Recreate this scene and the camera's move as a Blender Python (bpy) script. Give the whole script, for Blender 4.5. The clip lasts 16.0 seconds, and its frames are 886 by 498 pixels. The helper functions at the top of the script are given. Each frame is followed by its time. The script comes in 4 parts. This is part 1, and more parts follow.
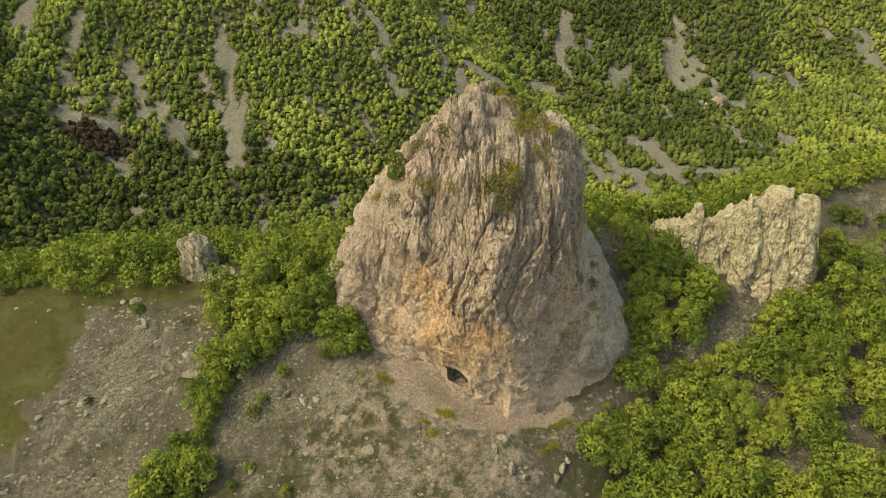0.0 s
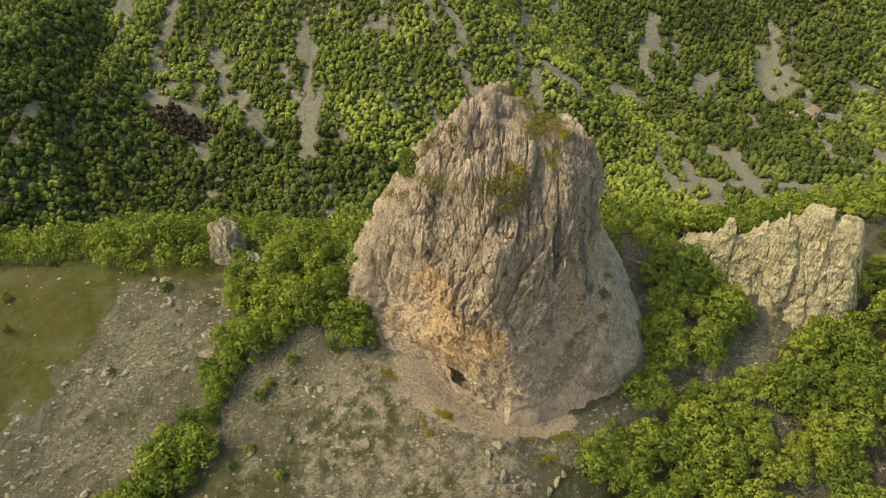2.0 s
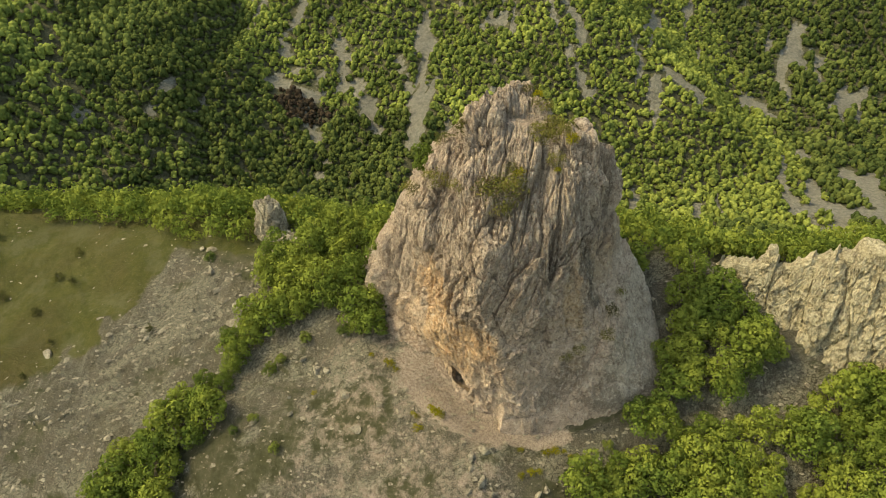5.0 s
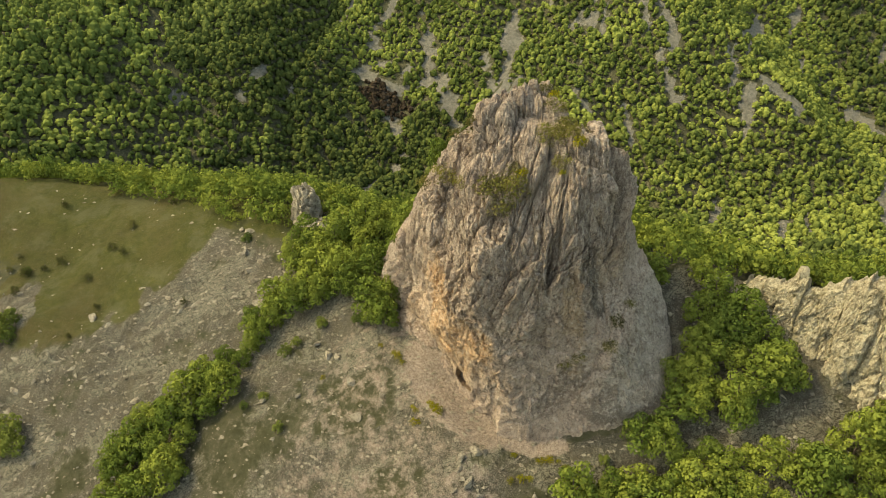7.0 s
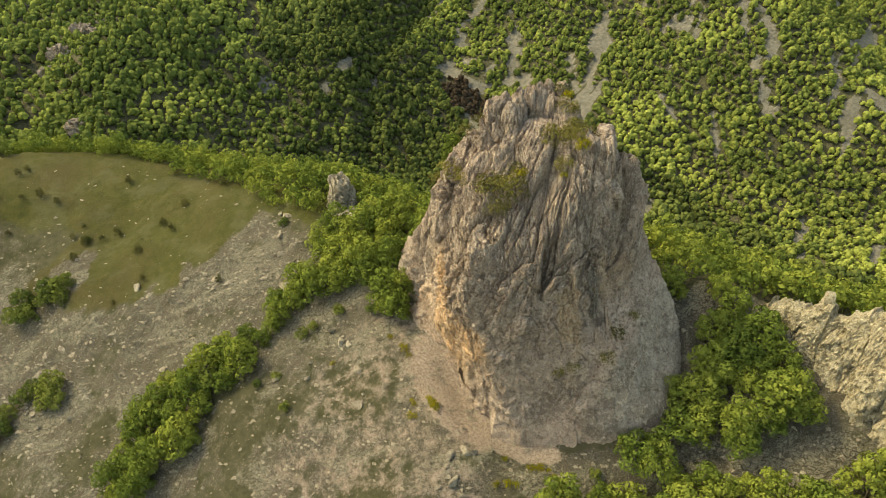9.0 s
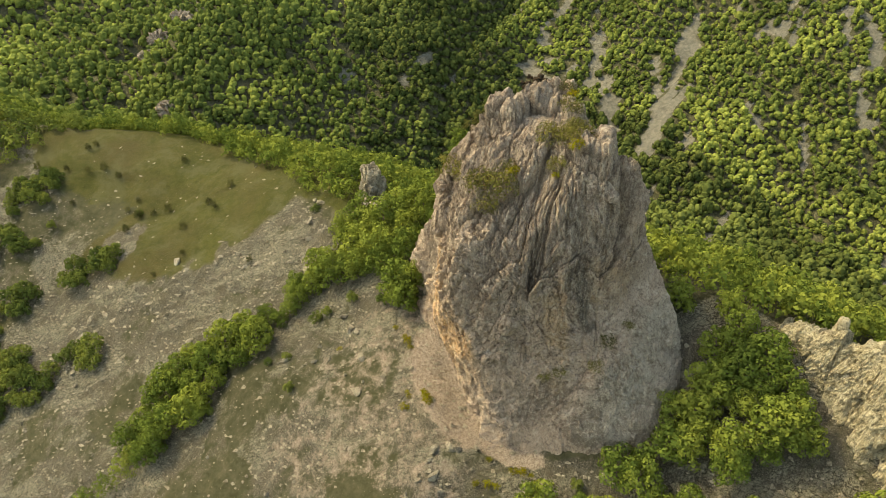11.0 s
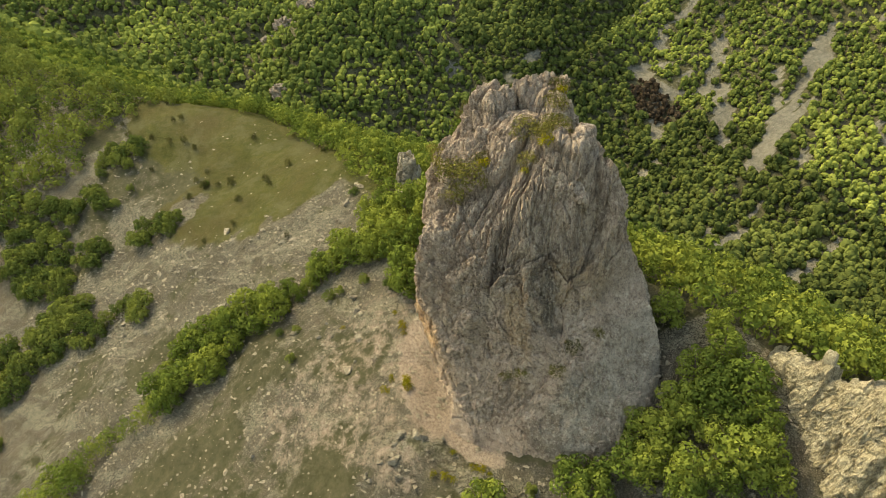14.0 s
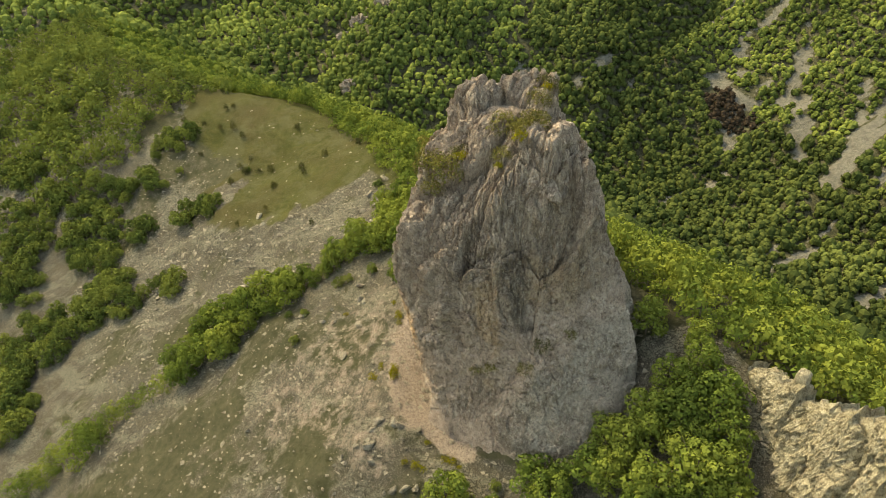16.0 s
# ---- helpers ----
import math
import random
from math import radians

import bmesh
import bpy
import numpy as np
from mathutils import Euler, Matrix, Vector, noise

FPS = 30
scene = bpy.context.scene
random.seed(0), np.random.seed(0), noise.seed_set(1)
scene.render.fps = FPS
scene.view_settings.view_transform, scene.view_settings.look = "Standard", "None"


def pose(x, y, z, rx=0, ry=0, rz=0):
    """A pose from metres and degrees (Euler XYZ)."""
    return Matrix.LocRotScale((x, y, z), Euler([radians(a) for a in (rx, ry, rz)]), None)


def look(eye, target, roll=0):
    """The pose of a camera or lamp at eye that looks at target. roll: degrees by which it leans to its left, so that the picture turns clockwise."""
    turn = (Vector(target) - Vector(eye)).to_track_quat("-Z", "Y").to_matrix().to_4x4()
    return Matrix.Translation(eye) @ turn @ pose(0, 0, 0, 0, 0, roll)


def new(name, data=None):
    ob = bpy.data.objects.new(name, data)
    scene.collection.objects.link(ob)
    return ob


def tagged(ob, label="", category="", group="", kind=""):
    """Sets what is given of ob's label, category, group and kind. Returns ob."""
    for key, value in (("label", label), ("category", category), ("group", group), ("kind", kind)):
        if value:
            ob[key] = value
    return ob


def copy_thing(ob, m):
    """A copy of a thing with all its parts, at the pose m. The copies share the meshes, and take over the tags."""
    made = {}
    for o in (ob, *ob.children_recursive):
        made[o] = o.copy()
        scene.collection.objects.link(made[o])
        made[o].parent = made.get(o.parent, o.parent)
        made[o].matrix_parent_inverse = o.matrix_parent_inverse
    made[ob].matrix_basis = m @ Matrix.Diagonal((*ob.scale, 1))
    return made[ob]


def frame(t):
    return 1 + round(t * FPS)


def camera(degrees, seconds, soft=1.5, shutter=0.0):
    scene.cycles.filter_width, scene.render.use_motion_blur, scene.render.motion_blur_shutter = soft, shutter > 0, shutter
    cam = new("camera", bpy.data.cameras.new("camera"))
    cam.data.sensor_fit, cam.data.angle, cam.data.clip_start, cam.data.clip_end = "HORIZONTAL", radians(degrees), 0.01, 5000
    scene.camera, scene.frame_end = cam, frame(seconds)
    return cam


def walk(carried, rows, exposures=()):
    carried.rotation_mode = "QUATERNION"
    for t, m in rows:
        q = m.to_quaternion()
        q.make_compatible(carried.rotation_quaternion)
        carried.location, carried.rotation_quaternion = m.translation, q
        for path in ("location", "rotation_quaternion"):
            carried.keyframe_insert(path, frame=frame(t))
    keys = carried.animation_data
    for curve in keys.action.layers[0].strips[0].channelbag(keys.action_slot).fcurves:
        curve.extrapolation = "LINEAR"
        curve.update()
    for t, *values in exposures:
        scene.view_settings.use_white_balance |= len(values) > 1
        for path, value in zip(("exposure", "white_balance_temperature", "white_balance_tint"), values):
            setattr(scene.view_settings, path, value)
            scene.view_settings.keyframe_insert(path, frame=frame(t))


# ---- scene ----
cam = camera(64.6, 16.0, soft=0.7)
METRES, EYE, TILT, LEAN, TURN = 100.0, 100.0, -30.0, 0.0, 0.0
ROWS = [
    (0.0, 0.0, 0.0, 0.0, 0.0, 0.0, -0.0),
    (0.5, 0.0275, 0.0032, 0.0012, 1.63, -0.06, -0.94),
    (1.0, 0.0553, 0.0068, 0.0027, 3.29, -0.13, -1.87),
    (1.5, 0.0835, 0.0106, 0.0042, 4.92, -0.21, -2.79),
    (2.0, 0.1118, 0.0151, 0.006, 6.53, -0.35, -3.71),
    (2.5, 0.1404, 0.0204, 0.0082, 8.15, -0.49, -4.64),
    (3.0, 0.1691, 0.0268, 0.0108, 9.79, -0.66, -5.56),
    (3.5, 0.1976, 0.0335, 0.0135, 11.42, -0.87, -6.5),
    (4.0, 0.2264, 0.041, 0.0166, 13.13, -1.11, -7.44),
    (6.5, 0.3689, 0.0909, 0.0401, 22.25, -2.89, -12.27),
    (7.0, 0.3967, 0.1039, 0.0463, 24.22, -3.36, -13.24),
    (7.5, 0.4242, 0.1177, 0.0529, 26.17, -3.85, -14.2),
    (8.0, 0.451, 0.1326, 0.0598, 28.14, -4.39, -15.14),
    (8.5, 0.4776, 0.1485, 0.0673, 30.14, -4.95, -16.04),
    (9.0, 0.5021, 0.1639, 0.0746, 31.99, -5.5, -16.85),
    (11.5, 0.6249, 0.259, 0.1201, 41.71, -8.86, -20.72),
    (12.0, 0.6478, 0.2804, 0.1303, 43.56, -9.55, -21.35),
    (12.5, 0.67, 0.3024, 0.1406, 45.39, -10.22, -21.97),
    (13.0, 0.6921, 0.324, 0.151, 47.29, -10.96, -22.56),
    (13.5, 0.7141, 0.3462, 0.1616, 49.17, -11.73, -23.15),
    (14.0, 0.7355, 0.3689, 0.1725, 51.1, -12.54, -23.69),
    (14.5, 0.7565, 0.3921, 0.1835, 53.07, -13.37, -24.21),
    (15.0, 0.777, 0.4159, 0.1948, 55.0, -14.15, -24.71),
    (15.5, 0.7973, 0.4401, 0.2064, 56.93, -14.9, -25.18),
    (16.0, 0.8172, 0.4644, 0.2182, 58.77, -15.62, -25.6),
]
walk(cam, [(t, pose(0, 0, EYE, TILT, LEAN, TURN) @ pose(METRES * x, METRES * y, METRES * z, 90 + pitch, roll, yaw)) for t, x, y, z, yaw, pitch, roll in ROWS],
     [(0, 0.67, 8750, 1), (4, 0.72, 8800, 1), (9, 0.93, 9000, 3), (16, 1.02, 9150, 3)])

# ---- sky, sun ----
SUN_AZ, SUN_EL = radians(-108), radians(50)
world = bpy.data.worlds.new("sky")
scene.world = world
world.use_nodes = True
wn = world.node_tree
sky = wn.nodes.new("ShaderNodeTexSky")
sky.sky_type, sky.sun_disc = "NISHITA", False
sky.sun_elevation, sky.sun_rotation = SUN_EL, SUN_AZ
sky.dust_density = 2.5
wn.links.new(sky.outputs[0], wn.nodes["Background"].inputs[0])
wn.nodes["Background"].inputs[1].default_value = 0.275
sun = new("sun", bpy.data.lights.new("sun", "SUN"))
sun.data.energy, sun.data.angle, sun.data.color = 1.9, radians(2.5), (1.0, 0.96, 0.76)
sun.matrix_world = look((math.sin(SUN_AZ) * math.cos(SUN_EL) * 300, math.cos(SUN_AZ) * math.cos(SUN_EL) * 300, math.sin(SUN_EL) * 300), (0, 0, 0))


# ---- noise ----
def hash01(ix, iy, iz, seed):
    with np.errstate(over="ignore"):
        n = (ix.astype(np.uint32) * np.uint32(374761393) + iy.astype(np.uint32) * np.uint32(668265263)
             + iz.astype(np.uint32) * np.uint32(2246822519) + np.uint32(seed * 3266489917 % 4294967296))
        n = (n ^ (n >> np.uint32(13))) * np.uint32(1274126177)
        n = (n ^ (n >> np.uint32(16))) * np.uint32(2654435769)
        n = n ^ (n >> np.uint32(15))
    return n.astype(np.float64) / 4294967295.0


def vnoise(x, y, z=None, seed=0):
    """Smooth value noise, 0 to 1."""
    x, y = np.asarray(x, float), np.asarray(y, float)
    z = np.zeros_like(x) if z is None else np.asarray(z, float)
    f = [np.floor(a) for a in (x, y, z)]
    i = [a.astype(np.int64) for a in f]
    u = [a - b for a, b in zip((x, y, z), f)]
    u = [a * a * a * (a * (a * 6 - 15) + 10) for a in u]
    out = 0
    for dx in (0, 1):
        for dy in (0, 1):
            for dz in (0, 1):
                w = (u[0] if dx else 1 - u[0]) * (u[1] if dy else 1 - u[1]) * (u[2] if dz else 1 - u[2])
                out = out + w * hash01(i[0] + dx, i[1] + dy, i[2] + dz, seed)
    return out


def fbm(x, y, z=None, octaves=4, seed=0):
    """Sum of octaves, about -1 to 1."""
    out, amp, tot = 0, 1.0, 0.0
    for k in range(octaves):
        out = out + amp * (2 * vnoise(x, y, z, seed + k) - 1)
        tot += amp
        amp *= 0.5
        x, y = x * 2.03 + 17.1, y * 2.03 - 9.7
        z = None if z is None else z * 2.03 + 5.3
    return out / tot * 1.6


def cells(x, y, z, seed=0):
    """Cellular noise: gap between the nearest and next point, a number for each cell, and a slanted facet in each cell."""
    ix, iy, iz = (np.floor(a).astype(np.int64) for a in (x, y, z))
    f1, f2, which, slant = np.full(x.shape, 9.0), np.full(x.shape, 9.0), np.zeros(x.shape), np.zeros(x.shape)
    for dx in (-1, 0, 1):
        for dy in (-1, 0, 1):
            for dz in (-1, 0, 1):
                a, b, c = ix + dx, iy + dy, iz + dz
                h, h1, h2 = hash01(a, b, c, seed), hash01(a, b, c, seed + 1), hash01(a, b, c, seed + 2)
                u, v, w = x - (a + 0.1 + 0.8 * h), y - (b + 0.1 + 0.8 * h1), z - (c + 0.1 + 0.8 * h2)
                d = np.sqrt(u * u + v * v + w * w)
                near = d < f1
                f2 = np.where(near, f1, np.minimum(f2, d))
                num = hash01(a, b, c, seed + 3)
                which = np.where(near, num, which)
                slant = np.where(near, (2 * h2 - 1) * u + (2 * num - 1) * v + (2 * h - 1) * w, slant)
                f1 = np.where(near, d, f1)
    return f2 - f1, which, slant


def smax(a, b, k):
    return 0.5 * (a + b + np.sqrt((a - b) ** 2 + k * k))


def smin(a, b, k):
    return 0.5 * (a + b - np.sqrt((a - b) ** 2 + k * k))


def step01(a, lo, hi):
    t = np.clip((a - lo) / (hi - lo), 0, 1)
    return t * t * (3 - 2 * t)


# ---- the lie of the land ----
CREST_X = [-520, -400, -330, -280, -221, -177, -148, -136, -118, -100, -80, -45, -15, 20, 45, 80, 130, 300]
CREST_Z = [30, 22, 15, 12, 22, 21, 22.8, 22.8, 21.8, 21.6, 24.5, 28, 33, 37, 36.5, 40, 47, 70]
CREST_Y = [-30, 40, 62, 66, 62, 80, 97, 103, 112, 118, 122, 118, 116, 117, 118, 128, 140, 170]
FRONT_X = [-220, -120, -80, -50, -17, 12, 33, 60, 120]
FRONT_S = [0.42, 0.47, 0.52, 0.62, 0.66, 0.74, 0.85, 0.75, 0.6]
FRONT_W = [16, 14, 13, 12, 10, 8, 4, 5, 8]


def near_land(x, y):
    zc, yc = np.interp(x, CREST_X, CREST_Z), np.interp(x, CREST_X, CREST_Y)
    s, w = np.interp(x, FRONT_X, FRONT_S), np.interp(x, FRONT_X, FRONT_W)
    d = yc - y
    front = s * (np.sqrt(d * d + w * w) - w)
    front = smin(front, 0.9 * front + 3, 4)
    back = 0.66 * (np.sqrt(d * d + 100) - 10)
    z = zc - np.where(d > 0, front, back)
    z = z + 4.5 * np.exp(-((x - 11) / 11) ** 2) * step01(88 - y, -6, 10) * step01(y, 40, 75)
    for cx, cy, rx, ry, h in ((-30, 76, 16, 13, 2.6), (6, 88.5, 9, 5, -2.9), (13, 84.5, 7, 5, -2.6), (1.5, 91, 5, 3.2, -2.2), (30, 91, 7, 6, 3.0), (60, 105, 10, 6.5, -4.2), (47, 110, 7, 5, -2.4), (-95, 77, 14, 10, 3.5), (-125, 42, 18, 14, -3.5)):
        z = z + h * np.exp(-((x - cx) / rx) ** 2 - ((y - cy) / ry) ** 2)
    return z


def far_land(x, y):
    a = -332.4 - 0.089 * x + 0.618 * y - 0.30 * 28 * np.log1p(np.exp(np.clip((x + 55) / 28, -30, 30)))
    u, w = (x - 48) * 0.626 - (y - 515) * 0.78, (x - 48) * 0.78 + (y - 515) * 0.62
    a = smin(a, -57 - 0.41 * u - 0.55 * w, 7)
    b = -81 + 0.52 * (y - 587) - 0.2 * (x - 166)
    c = np.minimum(np.minimum(-55 - 0.65 * (x + 270) + 0.27 * (y - 338), -6 + 0.86 * (y - 264)), -6 + 0.9 * (x + 385))
    e = -38 - 0.42 * smin(x + 520, 0 * x, 60) + 0.02 * (y - 200) - 0.5 * smax(x + 400, 0 * x, 30)
    v = -97 + 0 * x
    z = smax(smax(a, b, 4), smax(c, e, 8), 6)
    gy_ = np.interp(y, [320, 367, 390, 454, 560], [-228, -262, -272, -282, -330])
    z = z - 9 * np.exp(-((x - gy_) / 9) ** 2) * step01(y, 300, 350)
    z = z + 9 * fbm(x / 95, y / 95, octaves=3, seed=40) + 3 * fbm(x / 22, y / 60, octaves=3, seed=45)
    return smax(z, v, 12)


def land(x, y):
    x, y = np.asarray(x, float), np.asarray(y, float)
    n = near_land(x, y) + 1.3 * fbm(x / 26, y / 26, octaves=3, seed=3)
    far = far_land(x, y)
    z = smax(n, np.where(y > np.interp(x, CREST_X, CREST_Y) - 5, far, -97), 6)
    return smax(z, -97 - 0.05 * np.hypot(x, y) * 0, 6)


RIBS = [(-58, 92, 24, 11, 48), (-66, 78, 14, 13, -30), (-75, 58, 12, 7, 40), (-88, 62, 8, 14, -40), (-100, 78, 8, 8, 0), (24, 84, 8, 3, 20)]


def rib_zone(x, y):
    """1 where bedrock ribs break through the slope."""
    s = np.full(np.shape(x), -1.0)
    for cx, cy, rx, ry, a in RIBS:
        c, d = math.cos(radians(a)), math.sin(radians(a))
        u, v = (x - cx) * c + (y - cy) * d, -(x - cx) * d + (y - cy) * c
        s = np.maximum(s, 1 - np.sqrt((u / rx) ** 2 + (v / ry) ** 2))
    return step01(s + 0.35 * fbm(x / 7, y / 7, octaves=3, seed=90), 0.05, 0.4)


def ground_z(x, y):
    """Height of the ground with its small relief."""
    x, y = np.asarray(x, float), np.asarray(y, float)
    z = land(x, y)
    near = step01(-np.hypot(x + 10, y - 95), -190, -110)
    u, v = x * 0.8 + y * 0.6, -x * 0.6 + y * 0.8
    rib = 1 - np.abs(2 * vnoise(u / 9.0, v / 1.9, None, 95) - 1) * 1.5 + 0.5 * fbm(u / 3.4, v / 0.9, octaves=3, seed=97)
    return z + near * (0.45 * fbm(x / 6, y / 6, octaves=4, seed=60) + 0.07 * fbm(x / 1.3, y / 1.3, octaves=2, seed=66) + 0.55 * rib_zone(x, y) * rib)


# ---- materials ----
def mat(name, rough=0.9, spec=0.2):
    m = bpy.data.materials.new(name)
    m.use_nodes = True
    b = m.node_tree.nodes["Principled BSDF"]
    b.inputs["Roughness"].default_value = rough
    b.inputs["Specular IOR Level"].default_value = spec
    return m, m.node_tree, b


def N(nt, kind, **kw):
    n = nt.nodes.new(kind)
    for k, v in kw.items():
        if k == "op":
            n.operation = v
        elif k == "blend":
            n.blend_type = v
    return n


def coords(nt, scale=(1, 1, 1), turn=(0, 0, 0)):
    g = nt.nodes.new("ShaderNodeNewGeometry")
    m = nt.nodes.new("ShaderNodeMapping")
    m.vector_type = "TEXTURE"
    m.inputs["Scale"].default_value = [1 / v for v in scale]
    m.inputs["Rotation"].default_value = turn
    nt.links.new(g.outputs["Position"], m.inputs["Vector"])
    return m.outputs[0]


def noise_tex(nt, vec, scale, detail=5, rough=0.6, dist=0.0):
    n = nt.nodes.new("ShaderNodeTexNoise")
    n.inputs["Scale"].default_value, n.inputs["Detail"].default_value = scale, detail
    n.inputs["Roughness"].default_value, n.inputs["Distortion"].default_value = rough, dist
    nt.links.new(vec, n.inputs["Vector"])
    return n.outputs["Fac"]


def ramp(nt, fac, stops):
    r = nt.nodes.new("ShaderNodeValToRGB")
    e = r.color_ramp.elements
    while len(e) < len(stops):
        e.new(0.5)
    for el, (p, c) in zip(e, stops):
        el.position, el.color = p, (*(c if isinstance(c, tuple) else (c, c, c)), 1)
    nt.links.new(fac, r.inputs[0])
    return r.outputs[0]


def mixc(nt, fac, a, b, blend="MIX"):
    m = nt.nodes.new("ShaderNodeMix")
    m.data_type, m.blend_type = "RGBA", blend
    for sock, v in ((m.inputs["Factor"], fac), (m.inputs["A"], a), (m.inputs["B"], b)):
        if isinstance(v, (int, float)):
            sock.default_value = v
        elif isinstance(v, tuple):
            sock.default_value = (*v, 1)
        else:
            nt.links.new(v, sock)
    return m.outputs["Result"]


def math_n(nt, op, a, b=0.0):
    m = nt.nodes.new("ShaderNodeMath")
    m.operation = op
    for sock, v in zip(m.inputs, (a, b)):
        if isinstance(v, (int, float)):
            sock.default_value = v
        else:
            nt.links.new(v, sock)
    return m.outputs[0]


def bump(nt, b, height, strength, distance):
    n = nt.nodes.new("ShaderNodeBump")
    n.inputs["Strength"].default_value, n.inputs["Distance"].default_value = strength, distance
    nt.links.new(height, n.inputs["Height"])
    nt.links.new(n.outputs[0], b.inputs["Normal"])


def attr(nt, name):
    a = nt.nodes.new("ShaderNodeAttribute")
    a.attribute_name = name
    s = nt.nodes.new("ShaderNodeSeparateColor")
    nt.links.new(a.outputs["Color"], s.inputs[0])
    return s.outputs


def ground_material():
    m, nt, b = mat("ground", 0.95, 0.1)
    p = coords(nt)
    big, mid, fine, grit = noise_tex(nt, p, 0.05, 5), noise_tex(nt, p, 0.45, 7, 0.72), noise_tex(nt, p, 2.2, 7, 0.78), noise_tex(nt, p, 6.5, 5, 0.75)
    soil = mixc(nt, ramp(nt, mid, [(0.36, 0.0), (0.64, 1.0)]), (0.055, 0.056, 0.026), (0.105, 0.098, 0.056))
    grass = mixc(nt, ramp(nt, mid, [(0.36, 0.0), (0.62, 1.0)]), (0.054, 0.060, 0.013), (0.094, 0.092, 0.024))
    grass = mixc(nt, ramp(nt, big, [(0.44, 0.0), (0.66, 0.8)]), grass, (0.09, 0.072, 0.029))
    grass = mixc(nt, ramp(nt, fine, [(0.36, 0.6), (0.52, 0.0)]), grass, (0.042, 0.046, 0.012))
    stone = mixc(nt, ramp(nt, fine, [(0.40, 0.0), (0.60, 1.0)]), (0.050, 0.046, 0.034), (0.165, 0.152, 0.113))
    stone = mixc(nt, ramp(nt, mid, [(0.44, 0.0), (0.60, 0.6)]), stone, (0.13, 0.107, 0.071))
    stone = mixc(nt, ramp(nt, noise_tex(nt, p, 0.16, 6, 0.74), [(0.49, 0.0), (0.60, 0.6)]), stone, (0.105, 0.095, 0.055))
    rill = noise_tex(nt, coords(nt, (1.4, 0.16, 0.16), (0, 0, 0.2)), 0.9, 6, 0.7, 0.5)
    stone = mixc(nt, ramp(nt, rill, [(0.40, 0.55), (0.50, 0.0)]), stone, (0.085, 0.078, 0.054))
    stone = mixc(nt, ramp(nt, rill, [(0.54, 0.0), (0.64, 0.5)]), stone, (0.25, 0.23, 0.172))
    bent = nt.nodes.new("ShaderNodeVectorMath")
    bent.operation = "MULTIPLY_ADD"
    wob = nt.nodes.new("ShaderNodeTexNoise")
    wob.inputs["Scale"].default_value, wob.inputs["Detail"].default_value = 0.9, 4
    nt.links.new(p, wob.inputs["Vector"])
    nt.links.new(wob.outputs["Color"], bent.inputs[0])
    bent.inputs[1].default_value = (1.6, 1.6, 1.6)
    nt.links.new(coords(nt, (0.7, 1.25, 1.1), (0, 0, 0.75)), bent.inputs[2])
    cracks = nt.nodes.new("ShaderNodeTexVoronoi")
    cracks.feature = "DISTANCE_TO_EDGE"
    cracks.inputs["Scale"].default_value = 1.0
    nt.links.new(bent.outputs[0], cracks.inputs["Vector"])
    split = ramp(nt, cracks.outputs["Distance"], [(0.0, 0.0), (0.09, 1.0)])
    bare = ramp(nt, noise_tex(nt, coords(nt, (0.6, 1.3, 1.0), (0, 0, 0.75)), 0.11, 6, 0.7), [(0.48, 0.0), (0.55, 1.0)])
    slab = mixc(nt, ramp(nt, fine, [(0.40, 0.0), (0.60, 1.0)]), (0.175, 0.163, 0.112), (0.31, 0.288, 0.207))
    slab = mixc(nt, split, (0.05, 0.045, 0.03), slab)
    stone = mixc(nt, math_n(nt, "MULTIPLY", bare, 0.85), stone, slab)
    stone = mixc(nt, ramp(nt, grit, [(0.54, 0.0), (0.62, 0.85)]), stone, (0.31, 0.275, 0.205))
    stone = mixc(nt, ramp(nt, grit, [(0.39, 0.95), (0.48, 0.0)]), stone, (0.036, 0.030, 0.02))
    grass = mixc(nt, ramp(nt, noise_tex(nt, p, 0.12, 6, 0.72), [(0.50, 0.0), (0.62, 0.8)]), grass, (0.105, 0.104, 0.046))
    grass = mixc(nt, ramp(nt, grit, [(0.56, 0.0), (0.64, 0.7)]), grass, (0.19, 0.175, 0.10))
    grass = mixc(nt, ramp(nt, grit, [(0.36, 0.8), (0.45, 0.0)]), grass, (0.032, 0.036, 0.011))
    pink = mixc(nt, ramp(nt, fine, [(0.40, 0.0), (0.60, 1.0)]), (0.22, 0.168, 0.125), (0.42, 0.335, 0.26))
    pink = mixc(nt, ramp(nt, grit, [(0.52, 0.0), (0.62, 0.8)]), pink, (0.44, 0.37, 0.285))
    pink = mixc(nt, ramp(nt, grit, [(0.38, 0.8), (0.47, 0.0)]), pink, (0.08, 0.06, 0.042))
    z = attr(nt, "zone")
    edge = math_n(nt, "MULTIPLY", math_n(nt, "SUBTRACT", mid, 0.5), 1.3)

    def edged(s):
        return ramp(nt, math_n(nt, "ADD", s, edge), [(0.38, 0.0), (0.62, 1.0)])
    c = mixc(nt, edged(z[0]), soil, grass)
    c = mixc(nt, edged(z[1]), c, stone)
    c = mixc(nt, edged(z[2]), c, pink)
    c = mixc(nt, edged(attr(nt, "debris")[0]), c, mixc(nt, ramp(nt, mid, [(0.38, 0.0), (0.62, 1.0)]), (0.125, 0.117, 0.088), (0.20, 0.188, 0.145)))
    nt.links.new(c, b.inputs["Base Color"])
